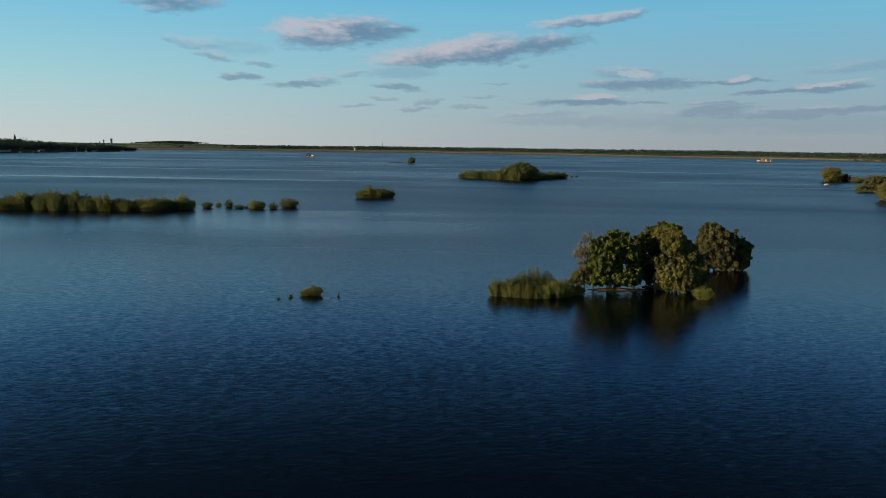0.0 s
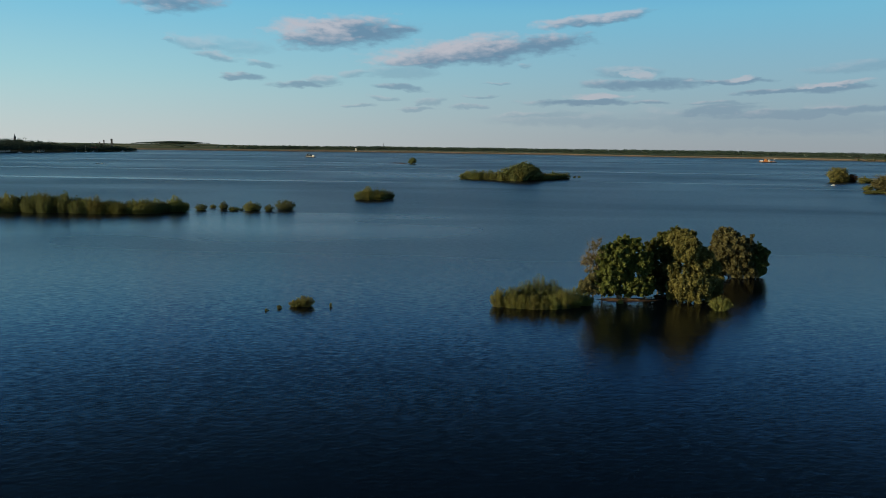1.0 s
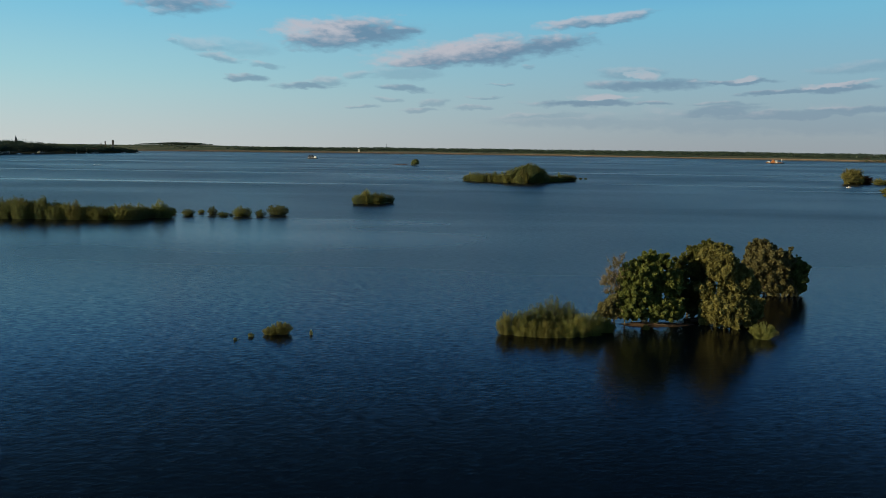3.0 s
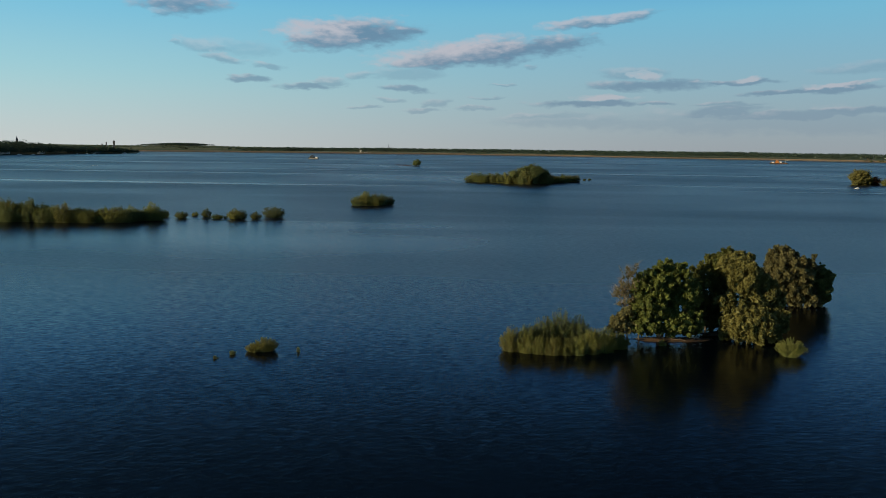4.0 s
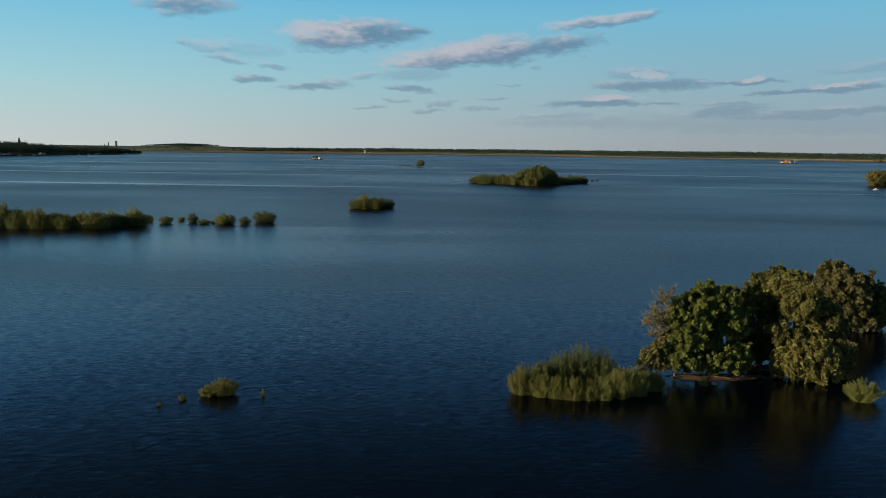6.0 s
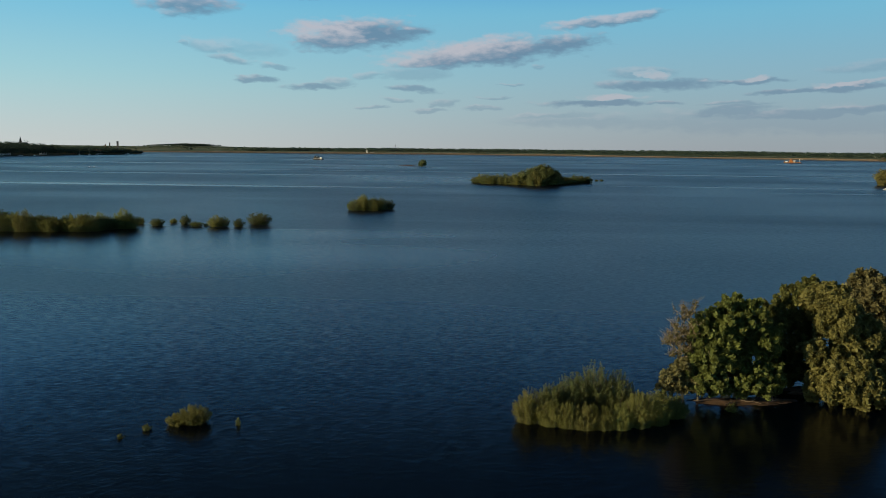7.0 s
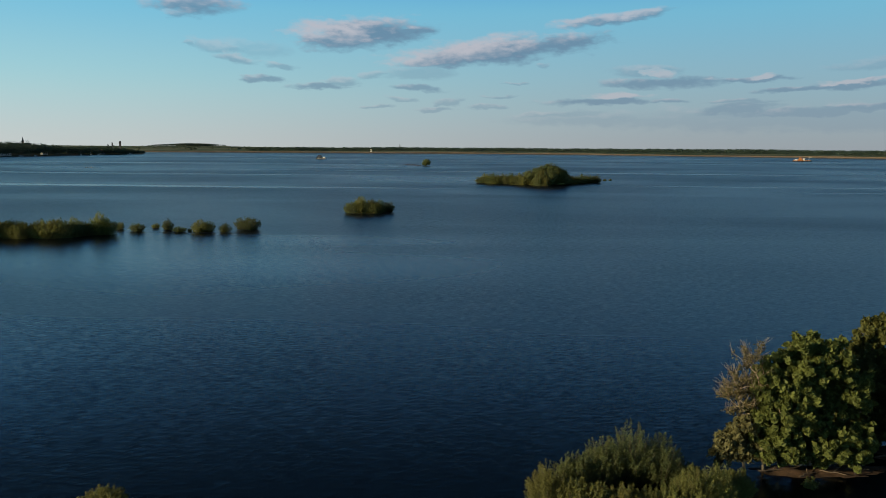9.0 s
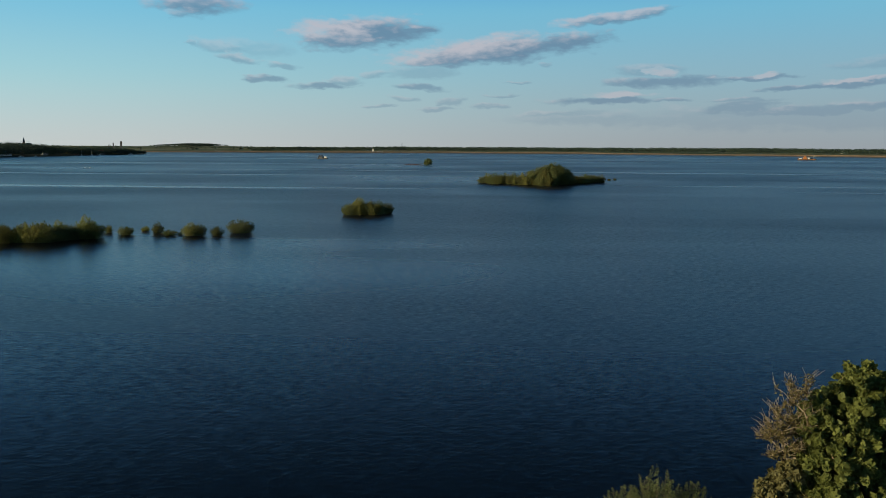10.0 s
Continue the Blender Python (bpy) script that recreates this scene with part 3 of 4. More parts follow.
def place_woods():
    rng = np.random.default_rng(5)
    # belt of trees behind the dam
    n = 3600
    x = rng.uniform(-640, 2300, n)
    back = rng.uniform(30, 230, n)
    y = dam_line(x) + back
    h = rng.uniform(12, 16.5, n) * (1 + 0.12 * np.array([noise.noise(Vector((a * 0.006, 3.1, 0))) for a in x])) + np.interp(x, [-640, -520, 0, 900], [-6, -2, 0.5, 3])
    woodland("woodland", x, y, land_height(x, y), h, "dark green belt of trees behind the dam", 11, 40)
    # far wood on the rise
    n = 900
    x, y = rng.uniform(-1605, -1405, n), rng.normal(4050, 120, n)
    woodland("woodland", x, y, land_height(x, y), rng.uniform(8, 11, n) * np.clip(1.25 - np.abs(x + 1505) / 140, 0.55, 1), "dark wood on a distant rise", 12, 30, size=3.5)
    n = 620
    x = rng.uniform(-2300, -500, n)
    y = np.round(rng.uniform(2500, 4300, n) / 300) * 300 + rng.normal(size=n) * 14 + x * 0.12
    clump = np.array([noise.noise(Vector((a * 0.011, b * 0.004, 8.0))) for a, b in zip(x, y)])
    x, y = x[clump > -0.05], y[clump > -0.05]
    n = len(x)
    woodland("woodland", x, y, land_height(x, y), rng.uniform(4, 7, n), "hedgerow trees between distant fields", 13, 26, size=2.6)
    # headland
    n = 2600
    y = rng.uniform(900, 1700, n)
    d = 6 + rng.uniform(0, 1, n) ** 1.6 * 420
    x = headland_shore(y) - d
    h = rng.uniform(14, 21, n) * np.clip(0.45 + d / 45, 0.5, 1.0) * np.interp(y + 0.35 * d, [900, 1400, 1490, 1620, 1760], [1.1, 1.1, 0.74, 0.6, 0.5])
    h = h * (1 + 0.3 * np.array([noise.noise(Vector((a * 0.016, b * 0.016, 4.0))) for a, b in zip(x, y)]))
    woodland("woodland", x, y, headland_height(x, y), h, "dark broadleaf wood on the headland", 14, 52, size=2.1)
    n = 150
    y = rng.uniform(1500, 1775, n)
    x = headland_shore(y) - rng.uniform(4, 60, n)
    woodland("shore_scrub", x, y, headland_height(x, y), rng.uniform(2.5, 5, n), "low scrub along the headland shore", 15, 40, LEAF_BRUSH, size=1.2)
    n = 70
    x = rng.uniform(985, 1180, n)
    y = dam_line(x) - rng.uniform(-6, 4, n)
    woodland("shore_scrub", x, y, np.full(n, 0.3), rng.uniform(3.5, 6.5, n), "green scrub growing at the foot of the dam", 16, 40, LEAF_BRUSH, size=1.3)


place_woods()


# ---- the near islet ----
def mud_islet(name, x, y, sx, sy, top, seed, label, turn=0.0, mat=None):
    n = 40
    rng = np.random.default_rng(seed)
    g = np.linspace(-1, 1, n)
    u, w = np.meshgrid(g, g, indexing="ij")
    r = np.sqrt(u * u + w * w)
    rag = np.array([noise.noise(Vector((a * 2.3 + seed, b * 2.3, 0.5))) for a, b in zip(u.ravel(), w.ravel())]).reshape(u.shape)
    lump = np.array([noise.noise(Vector((a * 7 + seed, b * 7, 2.5))) for a, b in zip(u.ravel(), w.ravel())]).reshape(u.shape)
    z = np.clip(top * 1.5 * (0.85 - r + rag * 0.45), -0.6, top) + lump * top * 0.25
    z = np.where(r > 0.98, -0.5, z)
    v = np.column_stack([u.ravel() * sx, w.ravel() * sy, z.ravel()])
    i, j = np.meshgrid(np.arange(n - 1), np.arange(n - 1), indexing="ij")
    q = np.stack([i * n + j, (i + 1) * n + j, (i + 1) * n + j + 1, i * n + j + 1], axis=-1).reshape(-1, 4)
    ob = mesh_object(name, v, q, mat or MUD, smooth=True)
    ob.matrix_basis = pose(x, y, 0, 0, 0, turn)
    return tagged(ob, label, "islet", kind="structure")


mud_islet("mud_bank", 25.6, 124.1, 6.0, 1.5, 0.28, 3, "brown muddy bank just above the water under the trees", 8)
mud_islet("mud_bank", 34.0, 127.8, 3.6, 1.6, 0.26, 8, "brown muddy bank under the golden willow", 5)

TREES = "trees on the flooded islet"
lobed_tree("poplar_tree", (25, 124.6, 0.15), "bright green broad poplar with pale limbs on a muddy bank",
           [(-0.9, 0.0, 7.3, 2.2, 2.1), (-3.0, -0.5, 6.3, 1.7, 1.8), (1.6, 0.3, 7.2, 1.8, 2.1), (3.0, 0.4, 5.6, 1.7, 2.4), (-2.0, -1.2, 4.0, 2.3, 1.9),
            (1.0, 0.4, 4.8, 1.7, 1.6), (-2.4, -1.0, 1.9, 2.4, 1.3), (1.6, -1.2, 2.2, 2.3, 1.3), (3.4, -0.2, 2.4, 1.5, 1.5), (0.1, 1.0, 8.4, 1.6, 1.2),
            (-3.4, -0.6, 3.6, 1.3, 1.4), (3.4, -0.4, 1.7, 1.5, 0.9), (-1.9, -0.6, 1.6, 2.0, 0.8), (-0.4, 0.4, 3.6, 1.4, 1.2), (0.8, 0.3, 2.8, 1.5, 1.1), (-1.0, -0.9, 5.6, 1.5, 1.3), (0.2, -0.5, 1.3, 1.9, 0.6), (2.6, -0.5, 1.1, 1.5, 0.6)],
           LEAF_GREEN, BARK_PALE, 21, 1350, 90, 0.42, 0.135, loose=1.1, stems=((-0.4, 0), (0.5, 0.2)), wood=0.023, group=TREES, slim=0.8)
lobed_tree("bare_tree", (21.9, 123.9, 0.15), "half-dead pale tree with bare twigs and sparse dry leaves",
           [(-1.7, 0.0, 7.1, 1.4, 1.7), (-2.2, 0.0, 4.9, 1.3, 1.5), (-1.3, 0.0, 8.3, 1.1, 1.1), (-2.3, 0.0, 6.0, 1.2, 1.2), (-1.0, 0.2, 5.4, 1.0, 1.6)],
           LEAF_PALE, BARK_PALE, 22, 150, 18, 0.2, 0.17, wood=0.014, wander=0.04, leader=(-1.2, 0, 7.0), sprays=3, group=TREES, slim=0.5)
lobed_tree("olive_sapling", (20.6, 123.6, 0.1), "low olive sapling leaning from the foot of the pale tree",
           [(-1.2, -0.2, 2.3, 1.5, 1.0), (-0.6, -0.2, 3.4, 1.2, 1.0), (-1.8, -0.2, 1.5, 1.1, 0.7), (0.3, -0.3, 1.9, 1.2, 0.9)],
           LEAF_OLIVE, BARK_PALE, 27, 150, 90, 0.34, 0.15, hang=0.1, loose=1.1, wood=0.014, group=TREES, slim=0.5)
lobed_tree("alder_tree", (31.8, 130.2, 0.1), "dark green alder standing in shade between lighter trees",
           [(-0.8, 0.0, 7.2, 2.0, 2.0), (0.4, 0.0, 4.4, 2.1, 2.5), (0.2, 0.0, 1.8, 1.6, 1.8), (1.2, 0.0, 8.0, 1.3, 1.6), (-1.5, -1.0, 4.9, 1.4, 2.8), (2.2, 0.2, 5.4, 1.9, 2.8), (2.9, 0.8, 9.3, 1.9, 1.4), (1.0, 0.5, 8.9, 1.5, 1.2), (2.2, 0.0, 2.4, 2.0, 2.2), (-1.6, -0.6, 2.0, 1.6, 1.8), (0.6, -0.8, 1.2, 1.8, 1.0)],
           LEAF_DARK, BARK, 23, 560, 130, 0.42, 0.15, loose=1.1, stems=((0, 0), (0.7, -0.2)), wood=0.014, group=TREES, slim=0.8)
lobed_tree("golden_willow", (36.4, 126.6, 0.05), "golden olive willow with drooping skirts down to the water",
           [(-1.7, 2.0, 8.8, 2.3, 1.7), (-1.1, 0.0, 7.6, 2.4, 2.2), (1.3, 0.5, 6.2, 2.1, 2.1), (-3.5, -1.0, 4.7, 1.3, 1.1), (0.2, 0.4, 4.6, 2.0, 1.7),
            (-1.0, -2.8, 2.4, 3.3, 2.2), (2.5, -1.0, 2.2, 1.9, 2.2), (-3.3, -2.0, 1.6, 1.5, 1.5), (-1.2, 2.0, 9.7, 1.7, 1.0), (3.0, 1.0, 4.5, 1.5, 1.9)],
           LEAF_GOLD, BARK, 24, 1150, 115, 0.48, 0.155, hang=0.25, loose=1.1, stems=((-0.5, 0), (0.4, 0.1)), wood=0.013, group=TREES, slim=0.5)
lobed_tree("olive_willow", (50.0, 147, 0.0), "olive round-headed willow standing in the water",
           [(-1.7, 0.0, 6.8, 3.0, 2.5), (0.4, 0.0, 5.6, 3.2, 3.0), (-1.2, -0.3, 5.2, 3.6, 3.2), (-3.4, -1.0, 4.3, 2.0, 2.9), (-0.2, 0.0, 2.3, 3.0, 1.8), (-2.6, 0, 1.5, 2.2, 1.4), (1.6, 0, 1.3, 2.4, 1.3)],
           LEAF_OLIVE, BARK, 25, 1000, 105, 0.56, 0.165, hang=0.15, loose=1.1, stems=((-1, 0), (0.4, 0)), wood=0.014, group=TREES, slim=0.55)
lobed_tree("alder_tree", (53.8, 148.2, 0.0), "dark green alder beside the olive willow in the water",
           [(-0.5, 0.0, 3.6, 2.3, 2.7), (1.1, 0.0, 3.9, 1.8, 2.3), (0.8, 0.0, 2.2, 1.9, 1.7), (0.4, 0, 1.1, 2.0, 1.0)],
           LEAF_DARK, BARK, 26, 320, 110, 0.44, 0.18, loose=1.1, wood=0.014, group=TREES, slim=0.75)

SALLOWS = "sallow shrubs on the flooded islet"
FRONT = [(5.9, 118.0, 1.65, 2.75), (7.6, 117.4, 1.4, 2.05), (9.0, 117.0, 1.4, 1.95), (10.5, 116.7, 1.4, 2.05), (12.0, 116.8, 1.3, 1.8),
         (13.4, 117.0, 1.3, 2.0), (15.1, 117.6, 1.6, 2.9), (16.7, 118.4, 1.5, 2.75), (18.5, 120.1, 1.5, 1.8)]
BACK = [(8.0, 120.4, 1.5, 2.5), (10.0, 121.4, 1.9, 3.2), (12.0, 122.2, 2.1, 3.9), (13.9, 121.9, 1.8, 3.2), (15.6, 121.3, 1.4, 1.7)]
for i, (x, y, r, h) in enumerate(FRONT):
    plume_shrub("sallow_shrub", (x, y - 0.45, 0), "yellow-green sallow shrub at the water's edge", r, h, LEAF_SALLOW, BARK, 40 + i, 150, 130, 0.115, SALLOWS, slim=0.34, plume=0.21)
for i, (x, y, r, h) in enumerate(BACK):
    plume_shrub("sallow_shrub", (x, y - 0.3, 0), "taller darker sallow shrub behind the front row", r, h, LEAF_BRUSH, BARK, 60 + i, 150, 130, 0.12, SALLOWS, slim=0.34, plume=0.21)
plume_shrub("sallow_shrub", (37.8, 117.8, 0), "lone round sallow bush standing in the water", 2.0, 1.95, LEAF_SALLOW, BARK, 71, 130, 130, 0.125, slim=0.34, plume=0.2, lean=0.8)
plume_shrub("sallow_sprig", (24.1, 121.3, 0), "small green sprig rising from the water by the bank", 0.6, 0.75, LEAF_SALLOW, BARK, 72, 24, 24, 0.15)

# lone tuft and its outliers
TUFTS = "half-drowned tufts in open water"
plume_shrub("reed_tuft", (-22.2, 115.0, 0), "half-drowned olive bush alone in open water", 1.6, 1.45, LEAF_SALLOW, BARK, 81, 130, 90, 0.12, TUFTS, lean=0.7, slim=0.3)
plume_shrub("reed_tuft", (-23.35, 114.6, 0), "yellowish low half-drowned bush in open water", 1.15, 0.95, LEAF_SALLOW, BARK, 85, 80, 90, 0.12, TUFTS, lean=0.7, slim=0.3)
plume_shrub("reed_tuft", (-25.4, 113.1, 0), "small dark tuft beside the lone bush", 0.45, 0.45, LEAF_BRUSH, BARK, 82, 30, 22, 0.12, TUFTS)
plume_shrub("reed_tuft", (-26.7, 111.3, 0), "tiny sparse tuft in open water", 0.35, 0.35, LEAF_BRUSH, BARK, 83, 16, 18, 0.12, TUFTS)
plume_shrub("reed_tuft", (-18.4, 114.8, 0), "thin upright tuft in open water", 0.28, 0.6, LEAF_BRUSH, BARK, 84, 14, 18, 0.12, TUFTS)


def driftwood(x, y, z, length, turn, seed):
    rng = np.random.default_rng(seed)
    root = thing("driftwood", pose(x, y, z, 0, 0, turn), "grey-brown driftwood branch lying on the mud bank", "driftwood", "driftwood on the bank")
    f = np.linspace(0, 1, 7)
    main = np.column_stack([f * length - length / 2, rng.normal(size=7) * 0.08, 0.06 + 0.05 * np.sin(f * 3)])
    fork = np.column_stack([np.linspace(0, 0.5, 4) * length * 0.6, np.linspace(0, 0.3, 4) * length, 0.08 + np.linspace(0, 0.35, 4)])
    v, q = tubes([(main, np.linspace(0.06, 0.02, 7)), (fork, np.linspace(0.035, 0.012, 4))], 6)
    mesh_object("branch", v, q, DRIFT, root, smooth=True)


for i, (x, y, l, a) in enumerate([(22.4, 123.5, 2.2, 12), (26.5, 123.4, 1.8, -22), (28.6, 123.8, 1.7, 28), (24.6, 123.0, 1.6, 35), (32.6, 126.6, 2.4, -6)]):
    driftwood(x, y, 0.16, l, a, 90 + i)

# ---- middle distance ----
BRUSH = "brush along the drowned bank"
variants = []
for i in range(5):
    variants.append(plume_shrub("brush_shrub", (-140 + 9 * i, 249, 0), "olive-green sallow brush growing out of the lake", 2.9, 4.6, [LEAF_BRUSH, LEAF_SALLOW, LEAF_BRUSH, LEAF_DARK, LEAF_BRUSH][i],
                                BARK, 100 + i, 110, 42, 0.32, BRUSH, plume=0.36))
USED = set()


def shrub_copy(k, x, y, r, h, label="", group="", turn=0.0, wide=1.0):
    m = pose(x, y, 0, 0, 0, turn) @ Matrix.Diagonal((r / 2.9 * wide, r / 2.9, h / 4.6, 1))
    if k not in USED:
        USED.add(k)
        variants[k].matrix_basis = m
        ob = variants[k]
    else:
        ob = copy_thing(variants[k], m)
    return tagged(ob, label, "shrub", group)


rng = np.random.default_rng(9)
# hedge-like bank: x along it, top height
HX = [-150, -145, -140.5, -134, -130.5, -126.3, -122, -118.7, -115.2, -109, -104, -99.3, -96.9, -94.5, -91.7]
HY = [247.5, 248.5, 249.5, 247.5, 247.5, 248.5, 248, 249.5, 250, 249.5, 250.5, 252, 255, 258, 261.5]
HH = [4.3, 5.1, 5.5, 6.4, 6.7, 5.6, 5.2, 4.7, 4.5, 4.5, 4.3, 4.2, 3.9, 4.9, 3.0]
for i in range(72):
    x = -151.5 + 57.3 * i / 71 + rng.normal() * 0.5
    y = np.interp(x, HX, HY) + rng.uniform(0, 4.5)
    h = np.interp(x, HX, HH) * rng.uniform(0.84, 1.12)
    shrub_copy([0, 1, 2, 3, 4, 0, 2, 4][int(rng.integers(8))], x, y, rng.uniform(2.3, 3.5), h, "olive-green sallow brush in a drowned hedge line", BRUSH, rng.uniform(0, 360))
for x, y, r, h in [(-95.3, 272.5, 1.0, 1.8), (-88.9, 268.6, 2.0, 2.7), (-87.5, 277, 0.9, 1.2), (-82.4, 272.9, 1.5, 2.7), (-77.5, 268.4, 1.5, 1.6),
                   (-75.2, 269.4, 0.7, 1.0), (-72.3, 269.2, 1.9, 2.9), (-70.2, 269.6, 1.5, 3.2), (-65.8, 269.8, 1.8, 2.2), (-61.8, 276, 2.9, 3.9)]:
    shrub_copy(int(rng.integers(5)), x, y, r * 1.25, h, "rounded sallow bush standing alone in the lake", "row of bushes in the lake", rng.uniform(0, 360))
for i, (x, y, r, h) in enumerate([(-42.6, 331.5, 2.7, 4.3), (-39.9, 331.8, 2.6, 4.7), (-37.6, 332, 2.7, 5.0), (-35.2, 332.4, 2.8, 5.2), (-33.2, 334.6, 2.3, 4.4), (-31.0, 339, 2.4, 4.0),
                                  (-40, 335, 2.8, 5.0), (-36, 336.5, 2.8, 5.1)]):
    shrub_copy(i % 5, x, y, r, h, "sallow brush on a small drowned island", "brush on the small island", rng.uniform(0, 360))

# wooded island
ISLE = "brush on the wooded island"
for i in range(34):
    f = i / 33
    x = 1.5 + 75 * f
    y = np.interp(x, [2, 18, 38, 52, 75], [553, 543, 528, 543, 574]) + rng.uniform(2, 9)
    h = np.interp(x, [0, 10, 25, 38, 48, 60, 77], [5.6, 6.3, 7.4, 8.5, 8.0, 6.6, 4.8]) * rng.uniform(0.8, 1.06)
    # past x = 52 darker leaves stand in for the island's shaded half
    shrub_copy([0, 1, 2, 4, 3][i % 5] if x < 52 else [0, 3, 2, 4, 3][i % 5], x, y, rng.uniform(3.4, 4.6), h, "dense sallow brush on the wooded island", ISLE, rng.uniform(0, 360))
lobed_tree("crack_willow", (41.5, 540, 0), "tall rounded dark willow crowning the wooded island",
           [(0, 0, 9.6, 5.2, 3.6), (-5.5, -1, 7.6, 4.6, 3.4), (5.0, 0, 8.2, 4.4, 3.6), (-10.5, -2, 5.6, 4.0, 3.0), (9.0, 1, 6.0, 3.6, 3.2), (0, -3, 5.0, 6.0, 4.0)],
           LEAF_BRUSH, BARK, 131, 420, 40, 0.75, 0.8, stems=((-1, 0), (1, 0)), wood=0.02, slim=0.6)
for x, y in ((86.5, 609), (91, 614)):
    shrub_copy(3, x, y, 1.3, 1.5, "small dark tuft off the end of the wooded island", "tufts off the wooded island", 30)
# island on the right, with a rusty bush
lobed_tree("round_willow", (284.5, 607, 0), "rounded golden willow on a far small island",
           [(-2, 0, 6.0, 5.5, 4.0), (3.5, 0, 7.2, 5.5, 4.2), (0, -2, 4.0, 6.5, 3.6), (6, 0, 4.5, 4.0, 3.5), (0, -2, 1.6, 6.5, 1.8), (6, 0, 1.8, 5.0, 1.8)], LEAF_GOLD, BARK, 132, 380, 36, 0.8, 0.85, wood=0.02, slim=0.6)
lobed_tree("rusty_bush", (298.5, 609, 0), "rust-brown dying bush beside a willow", [(0, 0, 3.2, 4.4, 3.2), (-3, 0, 2.6, 3, 2.4), (0, 0, 1.2, 4.4, 1.4)], LEAF_RUST, BARK, 133, 120, 26, 0.7, 0.7, wood=0.018)
shrub_copy(1, 304.0, 603, 4.8, 4.6, "low sallow brush at the end of a small island", "", 40)
shrub_copy(0, 309.5, 605, 4.0, 4.0, "low sallow brush at the end of a small island", "", 160)
lobed_tree("round_willow", (256, 488, 0), "olive willow on a far islet", [(0, 0, 5.6, 4.8, 3.4), (4.5, 0, 5.2, 4.4, 3.6), (-3, 0, 3.0, 3.2, 2.6), (8.5, 2, 5.5, 4.6, 3.6), (0, -1, 1.6, 5.5, 1.8), (7, 0, 1.8, 5.5, 1.8)],
           LEAF_OLIVE, BARK, 134, 340, 36, 0.65, 0.7, wood=0.02, slim=0.6)
lobed_tree("round_willow", (205.5, 377, 0), "tall golden willow at the water's edge", [(-1.5, 0, 5.0, 4.0, 4.6), (3, 0, 7.0, 4.6, 4.8), (-2, -2, 2.6, 3.6, 2.4), (6.5, 1, 6, 4.5, 5.0), (0, -1, 1.6, 5.0, 1.8), (5.5, -1, 2, 4.6, 2.2)],
           LEAF_GOLD, BARK, 135, 460, 44, 0.5, 0.6, wood=0.02, slim=0.55)
for i, (x, y, r, h) in enumerate([(226.5, 444.5, 2.6, 1.7), (230.5, 446, 2.6, 1.9), (235, 448, 2.6, 1.8), (246.5, 484, 3.4, 3.0)]):
    shrub_copy(1, x, y, r, h, "low sallow brush on a flat islet", "low brush on the flat islet", 70 * i)

# lone bush with a gravel bar
mud_islet("gravel_bar", -79, 984, 24, 5, 0.9, 14, "thin dark gravel bar just above the water", -49)
lobed_tree("island_willow", (-61.4, 966, 0), "single rounded willow at the tip of a gravel bar", [(0, 0, 4.2, 4.0, 3.6), (-1.5, 0, 3, 3.6, 2.6), (2, 0, 3.2, 3.2, 2.8)], LEAF_BRUSH, BARK, 136, 130, 26, 0.95, 0.8, wood=0.02)


# ---- boats ----
def hull(length, width, height, flare=0.75):
    """A boat's hull: pointed bow, narrowed below."""
    bm = bmesh.new()
    rings = []
    for z, k in ((0.0, flare), (0.55 * height, 0.94), (height, 1.0)):
        ring = []
        for s, w in ((-0.5, 0.86), (-0.2, 1.0), (0.15, 0.98), (0.36, 0.66), (0.5, 0.06)):
            ring.append((s * length * (0.9 + 0.1 * k), w * width / 2 * k, z - 0.3))
        ring = ring + [(x, -y, zz) for x, y, zz in reversed(ring)]
        rings.append([bm.verts.new(p) for p in ring])
    for a, b in zip(rings, rings[1:]):
        n = len(a)
        for i in range(n):
            bm.faces.new((a[i], a[(i + 1) % n], b[(i + 1) % n], b[i]))
    bm.faces.new(rings[-1])
    bm.faces.new(list(reversed(rings[0])))
    return bm


